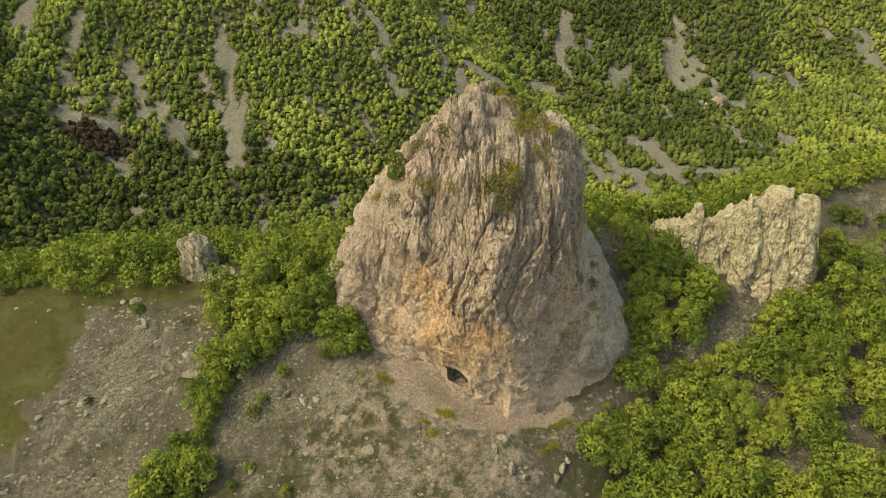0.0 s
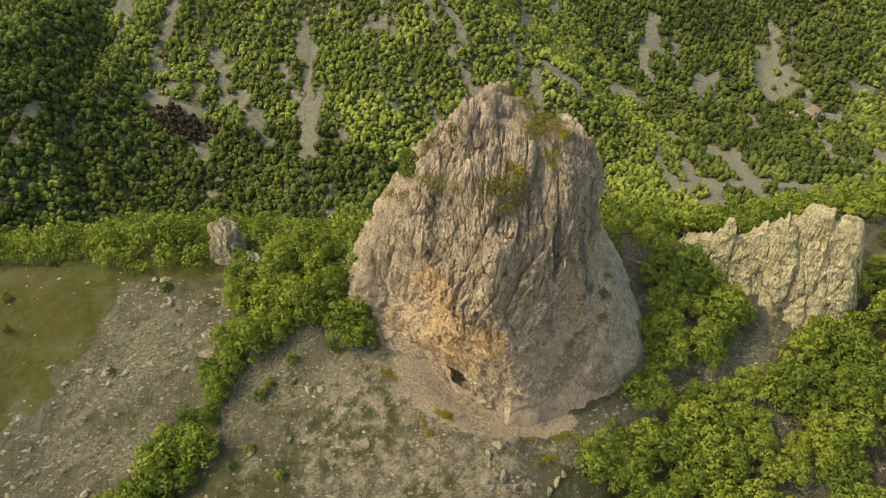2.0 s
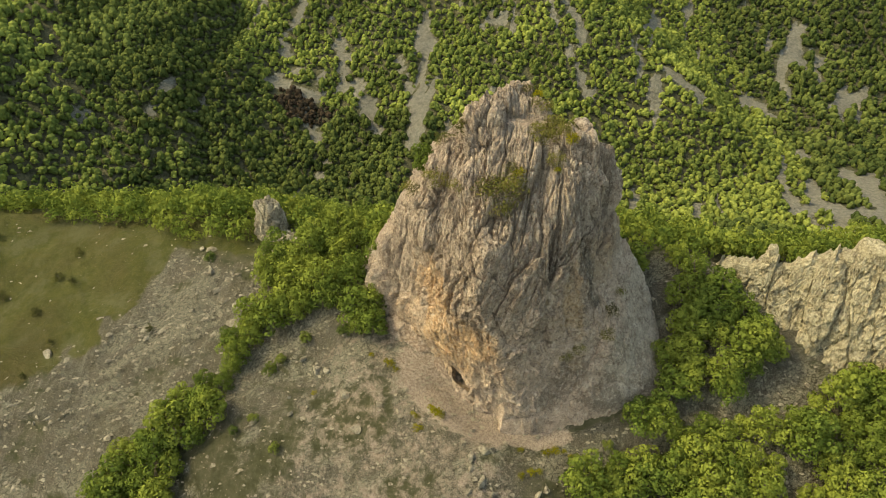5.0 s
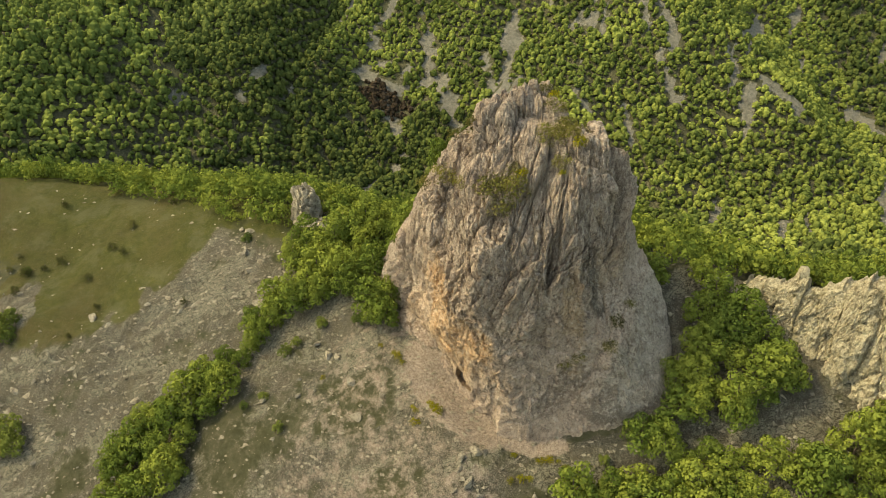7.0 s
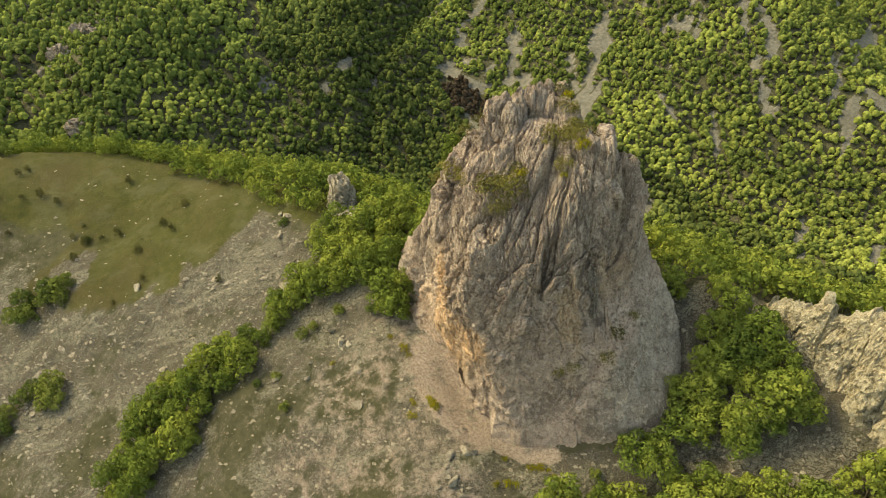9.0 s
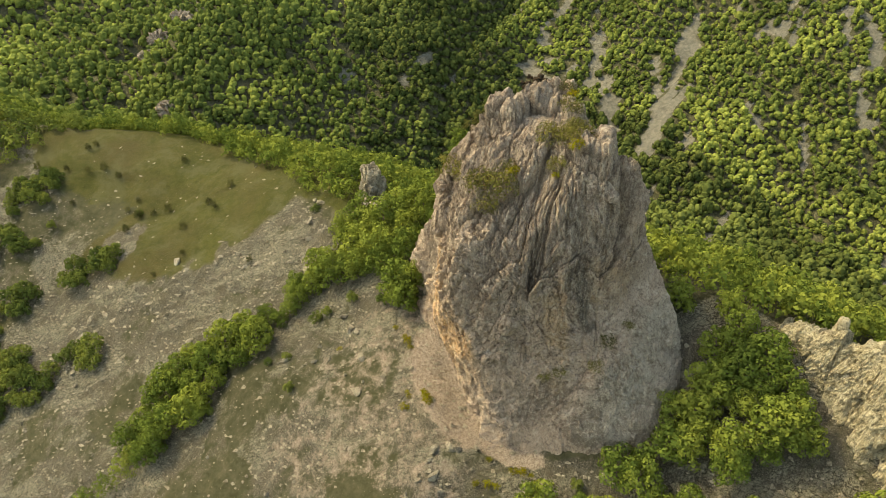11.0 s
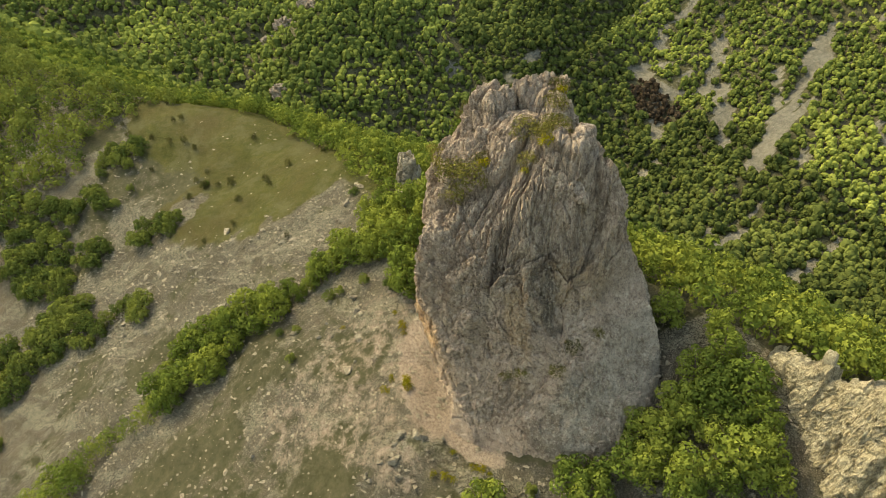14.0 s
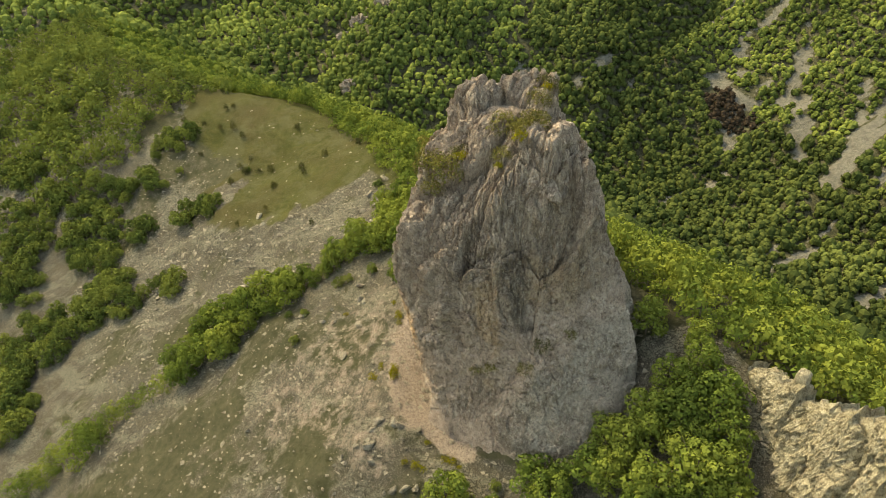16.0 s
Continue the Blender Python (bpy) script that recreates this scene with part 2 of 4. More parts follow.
    bump(nt, b, math_n(nt, "ADD", math_n(nt, "MULTIPLY", mid, 1.5), math_n(nt, "ADD", math_n(nt, "ADD", fine, math_n(nt, "MULTIPLY", math_n(nt, "MULTIPLY", split, bare), 0.3)), math_n(nt, "MULTIPLY", grit, 0.7))), 1.0, 0.6)
    return m


def rock_material(name, low, high, stain, lichen, streak=0.08, zoned=False):
    m, nt, b = mat(name, 0.92, 0.12)
    p, pv = coords(nt), coords(nt, (1, 1, streak / 0.6))
    mid, fine, col = noise_tex(nt, p, 0.35, 7, 0.7), noise_tex(nt, p, 2.6, 8, 0.8), noise_tex(nt, pv, 0.8, 7, 0.68, 0.6)
    grit, comb = noise_tex(nt, p, 8.0, 5, 0.8), noise_tex(nt, coords(nt, (1, 1, streak * 3)), 2.2, 7, 0.75, 0.5)
    c = mixc(nt, ramp(nt, mid, [(0.40, 0.0), (0.60, 1.0)]), low, high)
    lined = 1.0
    if zoned:
        o = attr(nt, "zone")
        lined = math_n(nt, "ADD", math_n(nt, "MULTIPLY", o[2], 0.9), 0.1)
        oc = mixc(nt, ramp(nt, col, [(0.40, 0.0), (0.60, 1.0)]), (0.50, 0.29, 0.14), (0.66, 0.46, 0.27))
        c = mixc(nt, math_n(nt, "MULTIPLY", o[0], ramp(nt, noise_tex(nt, pv, 0.9, 5, 0.7), [(0.30, 0.5), (0.46, 1.0)])), c, oc)
        c = mixc(nt, math_n(nt, "MULTIPLY", math_n(nt, "MULTIPLY", o[1], math_n(nt, "SUBTRACT", 1.0, math_n(nt, "MULTIPLY", o[0], 0.8))), ramp(nt, mid, [(0.3, 0.3), (0.6, 0.85)])), c, (0.47, 0.35, 0.255))
        f = attr(nt, "face")
        c = mixc(nt, math_n(nt, "MULTIPLY", f[2], 0.75), c, mixc(nt, ramp(nt, col, [(0.38, 0.0), (0.62, 1.0)]), (0.44, 0.285, 0.15), (0.58, 0.41, 0.235)))
        c = mixc(nt, math_n(nt, "MULTIPLY", f[0], 0.8), c, mixc(nt, ramp(nt, mid, [(0.40, 0.0), (0.60, 1.0)]), (0.255, 0.222, 0.163), (0.385, 0.34, 0.26)))
        c = mixc(nt, math_n(nt, "MULTIPLY", f[1], ramp(nt, noise_tex(nt, pv, 1.1, 6, 0.7), [(0.38, 0.5), (0.50, 0.95)])), c, (0.09, 0.075, 0.056))
        dk = ramp(nt, noise_tex(nt, pv, 0.5, 6, 0.72, 0.6), [(0.46, 0.0), (0.58, 0.75)])
        c = mixc(nt, math_n(nt, "MULTIPLY", o[2], dk), c, (0.19, 0.15, 0.118))
    c = mixc(nt, ramp(nt, fine, [(0.38, 0.85), (0.49, 0.0)]), c, stain)
    patchy = ramp(nt, noise_tex(nt, p, 0.16, 4, 0.6), [(0.42, 0.15), (0.58, 0.8)])
    c = mixc(nt, math_n(nt, "MULTIPLY", lined, math_n(nt, "MULTIPLY", patchy, ramp(nt, comb, [(0.40, 0.9), (0.50, 0.0)]))), c, stain)
    c = mixc(nt, math_n(nt, "MULTIPLY", lined, ramp(nt, col, [(0.36, 0.85), (0.46, 0.0)])), c, stain)
    c = mixc(nt, ramp(nt, noise_tex(nt, p, 0.7, 8, 0.78, 0.4), [(0.37, 0.75), (0.46, 0.0)]), c, stain)
    c = mixc(nt, math_n(nt, "MULTIPLY", lined, ramp(nt, comb, [(0.53, 0.0), (0.64, 0.6)])), c, lichen)
    c = mixc(nt, ramp(nt, grit, [(0.54, 0.0), (0.63, 0.75)]), c, lichen)
    c = mixc(nt, ramp(nt, grit, [(0.38, 0.7), (0.46, 0.0)]), c, stain)
    c = mixc(nt, ramp(nt, noise_tex(nt, p, 1.3, 7, 0.76), [(0.54, 0.0), (0.64, 0.6)]), c, lichen)
    nt.links.new(c, b.inputs["Base Color"])
    h = math_n(nt, "ADD", math_n(nt, "MULTIPLY", mid, 1.2), math_n(nt, "ADD", math_n(nt, "MULTIPLY", fine, 1.3), math_n(nt, "ADD", math_n(nt, "MULTIPLY", math_n(nt, "MULTIPLY", comb, lined), 0.45), math_n(nt, "MULTIPLY", grit, 0.5))))
    bump(nt, b, h, 1.0, 0.42)
    return m


def leaf_material(name, dark, light, young, broad=0.0, glow=0.25, leafy=0.6):
    m = bpy.data.materials.new(name)
    m.use_nodes = True
    nt = m.node_tree
    nt.nodes.clear()
    out, mix = nt.nodes.new("ShaderNodeOutputMaterial"), nt.nodes.new("ShaderNodeMixShader")
    d, t = nt.nodes.new("ShaderNodeBsdfDiffuse"), nt.nodes.new("ShaderNodeBsdfTranslucent")
    g = nt.nodes.new("ShaderNodeNewGeometry")
    o = nt.nodes.new("ShaderNodeObjectInfo")
    p = coords(nt)
    tone = nt.nodes.new("ShaderNodeAttribute")
    tone.attribute_name = "tone"
    own = math_n(nt, "ADD", math_n(nt, "MULTIPLY", math_n(nt, "SUBTRACT", o.outputs["Random"], 0.5), 0.4), math_n(nt, "MULTIPLY", math_n(nt, "SUBTRACT", tone.outputs["Fac"], 0.5), 0.45))
    c = mixc(nt, math_n(nt, "ADD", math_n(nt, "MULTIPLY", math_n(nt, "ADD", g.outputs["Random Per Island"], 0.5 / leafy - 0.5), leafy), own), dark, light)
    patch = math_n(nt, "ADD", noise_tex(nt, p, 0.11, 3), own)
    c = mixc(nt, ramp(nt, patch, [(0.40, 0.0), (0.64, 0.8)]), c, young)
    if broad:
        c = mixc(nt, ramp(nt, noise_tex(nt, p, broad, 4, 0.6), [(0.50, 0.0), (0.60, 0.85)]), c, tuple(1.45 * v for v in young))
        c = mixc(nt, ramp(nt, noise_tex(nt, p, broad * 0.7, 4, 0.6, 0.5), [(0.36, 0.6), (0.46, 0.0)]), c, tuple(0.75 * v for v in dark))
    nt.links.new(c, d.inputs[0])
    nt.links.new(c, t.inputs[0])
    mix.inputs[0].default_value = glow
    nt.links.new(d.outputs[0], mix.inputs[1])
    nt.links.new(t.outputs[0], mix.inputs[2])
    nt.links.new(mix.outputs[0], out.inputs[0])
    return m


GROUND = ground_material()
CLIFF = rock_material("cliff_rock", (0.37, 0.278, 0.203), (0.52, 0.412, 0.305), (0.125, 0.093, 0.07), (0.60, 0.515, 0.395), 0.08, True)
PALE = rock_material("pale_limestone", (0.42, 0.355, 0.215), (0.56, 0.49, 0.32), (0.14, 0.115, 0.07), (0.60, 0.54, 0.385), 0.15)
PINK_ROCK = rock_material("pinkish_rock", (0.34, 0.245, 0.175), (0.47, 0.365, 0.275), (0.15, 0.105, 0.075), (0.54, 0.45, 0.35), 0.5)
GREY_ROCK = rock_material("weathered_grey_rock", (0.255, 0.195, 0.143), (0.375, 0.30, 0.222), (0.095, 0.076, 0.056), (0.47, 0.415, 0.325), 0.4)
STONE = rock_material("field_stone", (0.26, 0.22, 0.155), (0.42, 0.37, 0.265), (0.12, 0.10, 0.072), (0.46, 0.42, 0.315), 0.5)
LEAF = leaf_material("spring_leaves", (0.073, 0.105, 0.022), (0.148, 0.188, 0.037), (0.205, 0.232, 0.044))
WOOD_LEAF = leaf_material("woodland_leaves", (0.058, 0.082, 0.022), (0.12, 0.15, 0.036), (0.165, 0.185, 0.042))
# Far leaves are lightened a little, which puts haze into their colour.
HAZED_LEAF = leaf_material("hazed_woodland_leaves", (0.075, 0.100, 0.027), (0.138, 0.170, 0.043), (0.17, 0.192, 0.044), 0.02, 0.14, 0.35)
DARK_LEAF = leaf_material("juniper_needles", (0.04, 0.045, 0.016), (0.09, 0.088, 0.03), (0.11, 0.105, 0.035))
OLIVE_LEAF = leaf_material("olive_shrub_leaves", (0.055, 0.055, 0.018), (0.125, 0.115, 0.034), (0.17, 0.155, 0.04))
# Deep green of the valley woods, darkened further for slopes under cloud shade.
DEEP_SHADED_LEAF = leaf_material("deep_green_shaded_leaves", (0.034, 0.050, 0.016), (0.068, 0.088, 0.026), (0.088, 0.104, 0.028), 0.02, 0.12, 0.35)
YELLOW = leaf_material("broom_blossom", (0.09, 0.10, 0.015), (0.32, 0.25, 0.012), (0.20, 0.19, 0.015))
BARK, bnt, bb = mat("bark", 0.9, 0.1)
nb = noise_tex(bnt, coords(bnt, (1, 1, 0.3)), 6, 4)
bnt.links.new(mixc(bnt, nb, (0.07, 0.055, 0.04), (0.17, 0.14, 0.11)), bb.inputs["Base Color"])


# ---- mesh helpers ----
def mesh_from(name, verts, faces, material, smooth=False):
    """A mesh from arrays of vertices and of faces that all have 3 or all 4 corners."""
    verts, faces = np.asarray(verts, np.float32), np.asarray(faces, np.int32)
    me = bpy.data.meshes.new(name)
    n, k = faces.shape
    me.vertices.add(len(verts))
    me.vertices.foreach_set("co", verts.ravel())
    me.loops.add(n * k)
    me.loops.foreach_set("vertex_index", faces.ravel())
    me.polygons.add(n)
    me.polygons.foreach_set("loop_start", np.arange(0, n * k, k, dtype=np.int32))
    me.polygons.foreach_set("use_smooth", np.full(n, smooth))
    me.materials.append(material)
    me.update(calc_edges=True)
    return me


def zone_attr(me, rgb, name="zone"):
    a = me.attributes.new(name, "FLOAT_COLOR", "POINT")
    a.data.foreach_set("color", np.c_[rgb, np.ones(len(rgb))].astype(np.float32).ravel())


def tone_attr(me, values):
    """A number for each tree that sets its leaf colour apart."""
    me.attributes.new("tone", "FLOAT", "POINT").data.foreach_set("value", np.asarray(values, np.float32))


def grid_faces(nr, nc, wrap=False):
    r, c = np.meshgrid(np.arange(nr - 1), np.arange(nc if wrap else nc - 1), indexing="ij")
    r, c = r.ravel(), c.ravel()
    d = (c + 1) % nc
    return np.c_[r * nc + c, r * nc + d, (r + 1) * nc + d, (r + 1) * nc + c]


def part(name, me, parent, label=""):
    ob = new(name, me)
    ob.parent = parent
    return tagged(ob, label)


# ---- cover of the land: where grass, scree and woods lie ----
def blob(x, y, cx, cy, rx, ry, turn=0.0):
    a = radians(turn)
    u, v = (x - cx) * math.cos(a) + (y - cy) * math.sin(a), -(x - cx) * math.sin(a) + (y - cy) * math.cos(a)
    return 1 - np.sqrt((u / rx) ** 2 + (v / ry) ** 2)


SPUR_SCREE = [(-154, 498, -125, 398, 5),
             (-160, 458, -143, 437, 3),
             (-73, 529, -59, 504, 2.5),
             (-58, 529, -40, 500, 3),
             (-48, 492, -27, 466, 2.5),
             (-9, 516, -1, 508, 2.5),
             (14, 509, 41, 499, 4),
             (-107, 505, -97, 502, 6),
             (-89, 445, -77, 438, 2.5),
             (-175, 431, -156, 407, 4),
             (-58, 455, -44, 428, 2),
             (-112, 416, -110, 413, 4),
             (-224, 485, -208, 467, 2.5),
             (-206, 465, -194, 435, 4),
             (-244, 427, -213, 422, 5),
             (-185, 439, -161, 412, 4),
             (-205, 403, -194, 394, 3.5),
             (-242, 451, -241, 450, 4),
             (-234, 438, -230, 435, 3)]
GULLY = [(-280, 500, -276, 472, 2.5), (-276, 472, -279, 440, 2.2), (-279, 440, -271, 416, 2.0), (-271, 416, -264, 392, 1.6), (-264, 392, -261, 361, 1.6)]
RAVINE_SCREE = [(124, 435, 197, 445, 8),
             (209, 652, 207, 604, 7),
             (227, 639, 216, 610, 4),
             (114, 660, 113, 625, 6),
             (132, 644, 130, 616, 3),
             (143, 588, 163, 616, 4),
             (237, 611, 224, 487, 3.5),
             (251, 585, 249, 574, 6),
             (276, 623, 294, 622, 4),
             (314, 630, 320, 610, 4),
             (254, 510, 263, 499, 7),
             (416, 716, 422, 672, 9),
             (79, 573, 91, 564, 6),
             (113, 524, 118, 504, 6),
             (181, 548, 182, 545, 5),
             (125, 404, 130, 444, 6)]


def ravine_x(y):
    """Where the spur ends and the ravine's far side begins."""
    return np.interp(y, [440, 454, 545, 623, 760], [128, 124, 98, 57, -15])


def far_bare(x, y):
    """1 where the far slopes are bare scree."""
    n = fbm(x / 7, y / 11, octaves=4, seed=85)
    s = 0.8 * (fbm(x / 13, y / 60, octaves=4, seed=80) - 0.62)
    for x1, y1, x2, y2, w in SPUR_SCREE + GULLY + RAVINE_SCREE:
        t = np.clip(((x - x1) * (x2 - x1) + (y - y1) * (y2 - y1)) / ((x2 - x1) ** 2 + (y2 - y1) ** 2), 0, 1)
        s = np.maximum(s, 1 - np.hypot(x - x1 - t * (x2 - x1), y - y1 - t * (y2 - y1)) / (w * 1.15) + 0.85 * n)
    wooded = step01(-x, 215, 245) * step01(-y, -470, -400)
    return step01(s, 0.0, 0.12) * (1 - 0.85 * wooded * (s < 0.3))


def crest_d(x, y):
    return np.interp(x, CREST_X, CREST_Y) - y


def zones(x, y):
    d = crest_d(x, y)
    near = (d > -14) * 1.0
    n1, n2 = fbm(x / 14, y / 14, octaves=4, seed=70), fbm(x / 30, y / 30, octaves=3, seed=75)
    hill = step01(blob(x, y, -104, 103, 62, 34, 6) + 0.4 * n1, -0.05, 0.4)
    hill = hill * np.maximum(step01(-x - 70 + 6 * n1, -3, 4), step01(9 - d + 3 * n1, -2, 2))
    slope = step01(d, 8, 16) * step01(29 - x + 4 * n1, 0, 6)
    scree = np.clip(slope * (0.72 + 0.6 * n1) * (1 - 0.9 * hill), 0, 1)
    scree = np.maximum(scree * 0.92, rib_zone(x, y))
    for b in ((53, 100, 8, 5, 40), (46, 96, 9, 3, 10), (41, 114, 5, 3.5, 20), (67, 88, 3, 7, 0), (58, 81, 3, 5, 10), (29, 107, 2.5, 8, 10), (31, 95, 4, 10, 10), (26, 86.5, 8, 4.5, 20)):
        scree = np.maximum(scree, step01(blob(x, y, *b) + 0.3 * n1, 0.0, 0.3))
    scree = np.maximum(scree, 0.62 * step01(x, 24, 30) * step01(d, -2, 2))
    grass = np.clip(hill + 0.2 * step01(n2, 0.1, 0.5) * (1 - scree), 0, 1)
    grass = np.maximum(grass, step01(blob(x, y, 6, 78, 9, 7, 20) + 0.4 * n1, 0, 0.4) * 0.55)
    pink = np.maximum(step01(blob(x, y, 2, 87.5, 14, 5, -22) + 0.25 * n1, 0.0, 0.4), 0.42 * step01(blob(x, y, -6, 79, 28, 22, 10) + 0.4 * n1, 0.0, 0.4))
    pink = np.maximum(pink, 0.9 * step01(blob(x, y, 14, 85.5, 10, 2.4, 12) + 0.25 * n1, 0.0, 0.3))
    far = 1 - near
    debris = far_bare(x, y) * far * step01(-d, 120, 160)
    return np.c_[grass * near, np.maximum(scree * near, debris), pink * near], np.c_[debris, 0 * debris, 0 * debris]


# ---- ground, one sheet to the horizon ----
def spread(lo, hi, fine, cap, mid_lo, mid_hi, end):
    def side(start, stop, far):
        out, s, p = [], fine, start
        while p < far:
            s = min(s * 1.05, cap) if p < stop else s * 1.25
            p += s
            out.append(p)
        return out
    core = list(np.arange(lo, hi + 1e-6, fine))
    return np.array([-p for p in side(-lo, -mid_lo, end)][::-1] + core + side(hi, mid_hi, end))


gx = spread(-112, 76, 0.74, 5.0, -650, 450, 4200)
gy = spread(46, 124, 0.74, 5.0, -60, 780, 4200)
GX, GY = np.meshgrid(gx, gy)
gz = ground_z(GX.ravel(), GY.ravel())
me = mesh_from("ground", np.c_[GX.ravel(), GY.ravel(), gz], grid_faces(len(gy), len(gx)), GROUND, True)
cover, debris = zones(GX.ravel(), GY.ravel())
zone_attr(me, cover)
zone_attr(me, debris, "debris")
tagged(new("ground", me), "steep mountain land of grass, scree and woodland floor", "ground", kind="structure")


# ---- rocks ----
def ray_planes(dirs, planes, soft):
    """Distance from the middle to the faces of a rock, with edges rounded by soft metres."""
    inv = 0
    for n, dist in planes:
        c = np.maximum(dirs @ np.asarray(n) / dist, 1e-4)
        inv = inv + c ** soft
    return 1.0 / inv ** (1.0 / soft)


def east_side(x, y, z):
    """1 on the east face, past the sharp edge that runs down the tower."""
    return step01(x + 0.25 * (y - 90) - np.interp(z, [19, 38, 55, 64], [8.2, 13.8, 15.6, 17]) + 0.5 * fbm(x / 3, y / 3, z / 3, 2, 216), -0.9, 0.9)


def crack_z(y):
    """Height of the long slanting crack of the east face."""
    return np.interp(y, [86, 91, 94, 105, 112], [21, 32, 36.6, 43, 45])


def crag_relief(x, y, z, seed=0):
    """Outward relief of the cliffs: upright ribs parted by clefts above, smoother broken rock below, blocks, flakes and grain over all."""
    wx = x + 0.55 * fbm(x / 3, y / 3, z / 4, 4, 200 + seed)
    wy = y + 0.55 * fbm(x / 3, y / 3, z / 4, 4, 210 + seed)
    wz = z + 0.7 * fbm(x / 3, y / 3, z / 4, 3, 213 + seed)
    up = step01(z + 9 * step01(-x, 6, 9) + 5 * fbm(x / 6, y / 6, z / 6, 3, 215 + seed), 33, 43)
    side = east_side(x, y, z)
    calm = side * step01(47.5 + 0.3 * (y - 92) - z + 3 * fbm(x / 4, y / 4, z / 7, 3, 218), 0, 4)
    arc = 24 * np.arctan2(x + 0.3 * (wx - x) - 2, 112 - y - 0.3 * (wy - y))
    lean = arc - (0.30 - 0.26 * side) * (z - 40)
    rib = up * (1 - 0.8 * calm)
    out = 0.6 * fbm(x / 9, y / 9, z / 12, 3, 220 + seed)
    open_ = 0.15 + 0.85 * step01(fbm(x / 4, y / 4, z / 7, 3, 224 + seed), -0.1, 0.5)
    for scale, tall, swell, step, tilt, deep, wide, k in ((6.5, 18.0, 0.5, 1.5, 1.2, 0.9, 0.02, 228), (3.2, 13.0, 0.3, 0.7, 0.8, 0.7, 0.03, 230), (1.6, 5.0, 0.12, 0.3, 0.45, 0.45, 0.04, 234), (0.8, 2.4, 0.05, 0.14, 0.24, 0.15, 0.06, 237)):
        gap, h, slant = cells(lean / scale, wy * 0 + 0.5, wz / tall, k + seed)
        out = out + (0.08 + 0.92 * rib) * (swell * (1 - np.exp(-gap / 0.14)) + step * (h - 0.5) + tilt * slant - deep * open_ * np.exp(-gap / wide))
    for scale, tall, crease, step, slope, low, k in ((2.6, 3.8, 0.35, 0.38, 0.5, 0.62, 240), (1.1, 1.6, 0.2, 0.24, 0.34, 0.65, 244), (0.5, 0.62, 0.1, 0.12, 0.2, 0.7, 248)):
        gap, h, slant = cells((wx + 0.25 * wz) / scale, wy / scale, (wz - 0.3 * wx) / tall, k + seed)
        w = (low + (1 - low) * up) * (1 - 0.1 * calm)
        out = out + w * (step * (h - 0.5) + slope * slant - crease * np.exp(-gap / 0.06))
    # slanting cracks in the east face and bedding steps low down
    below = crack_z(y) - z + 1.6 * fbm(x / 3, y / 3, z / 3, 5, 217)
    out = out + side * (0.35 * step01(below, 0, 0.5) - 0.55 * open_ * np.exp(-np.abs(below) / 0.2)) * step01(below, -8, -1)
    for z0, rise, deep in ((27, 0.25, 0.8), (31.5, -0.2, 0.7), (24, 0.5, 0.8)):
        crack = np.abs((z - z0) - rise * (y - 92) + 1.8 * fbm(x / 3, y / 3, z / 3, 4, 221))
        out = out - deep * side * step01(fbm(x / 3, y / 3, z / 3, 2, 222), 0.0, 0.3) * np.exp(-crack / 0.3)
    bed = vnoise(wx / 6, wy / 6, (wz + 0.25 * x) / 1.5, 219 + seed)
    out = out + 0.35 * (1 - up) * (step01(bed, 0.42, 0.5) - 0.5)
    return out + 0.1 * fbm(x / 0.7, y / 0.7, z / 0.8, 3, 260 + seed)


TOWER_FACES = [
    (-0.600, -0.775, -0.200, 14.60), (0.189, -0.701, 0.688, 24.60), (-0.705, -0.690, 0.165, 14.76), (-0.549, 0.640, 0.537, 23.63),
    (0.782, -0.573, 0.245, 18.04), (0.959, -0.237, 0.156, 16.65), (0.253, 0.886, 0.389, 15.51), (0.810, 0.497, 0.311, 20.24),
    (-0.641, 0.747, 0.174, 17.87), (0.225, 0.061, 0.973, 30.59), (-0.285, -0.935, -0.211, 14.75), (0.483, -0.875, 0.034, 16.29),
    (-0.643, -0.196, 0.741, 24.49), (0.516, 0.833, -0.197, 17.59), (0.919, 0.174, 0.355, 22.07), (-0.799, -0.393, 0.455, 20.09), (0, 0, -1, 29.0)]
WING_FACES = [
    (-0.843, -0.169, 0.510, 12.66), (-0.903, -0.416, -0.106, 13.19), (-0.598, -0.742, 0.303, 11.45), (-0.181, -0.983, 0.038, 7.37),
    (0, 0, 1, 22.0), (-0.074, 0.997, -0.020, 8.40), (1, 0, 0, 12.0), (-0.721, -0.311, -0.619, 16.5), (0, 0, -1, 22.0)]
APRON_FACES = [
    (0.807, -0.292, 0.514, 10.9), (0.570, -0.780, 0.250, 9.8), (0.938, 0.177, 0.297, 14.0), (0.406, 0, 0.914, 17.9), (-1, 0, 0, 8.0),
    (0.300, -0.949, 0.100, 10.0), (0.796, -0.100, 0.597, 13.9), (-0.151, 0.984, -0.099, 6.1), (0, 0, -1, 18.0)]
CAVE_X = 2.5


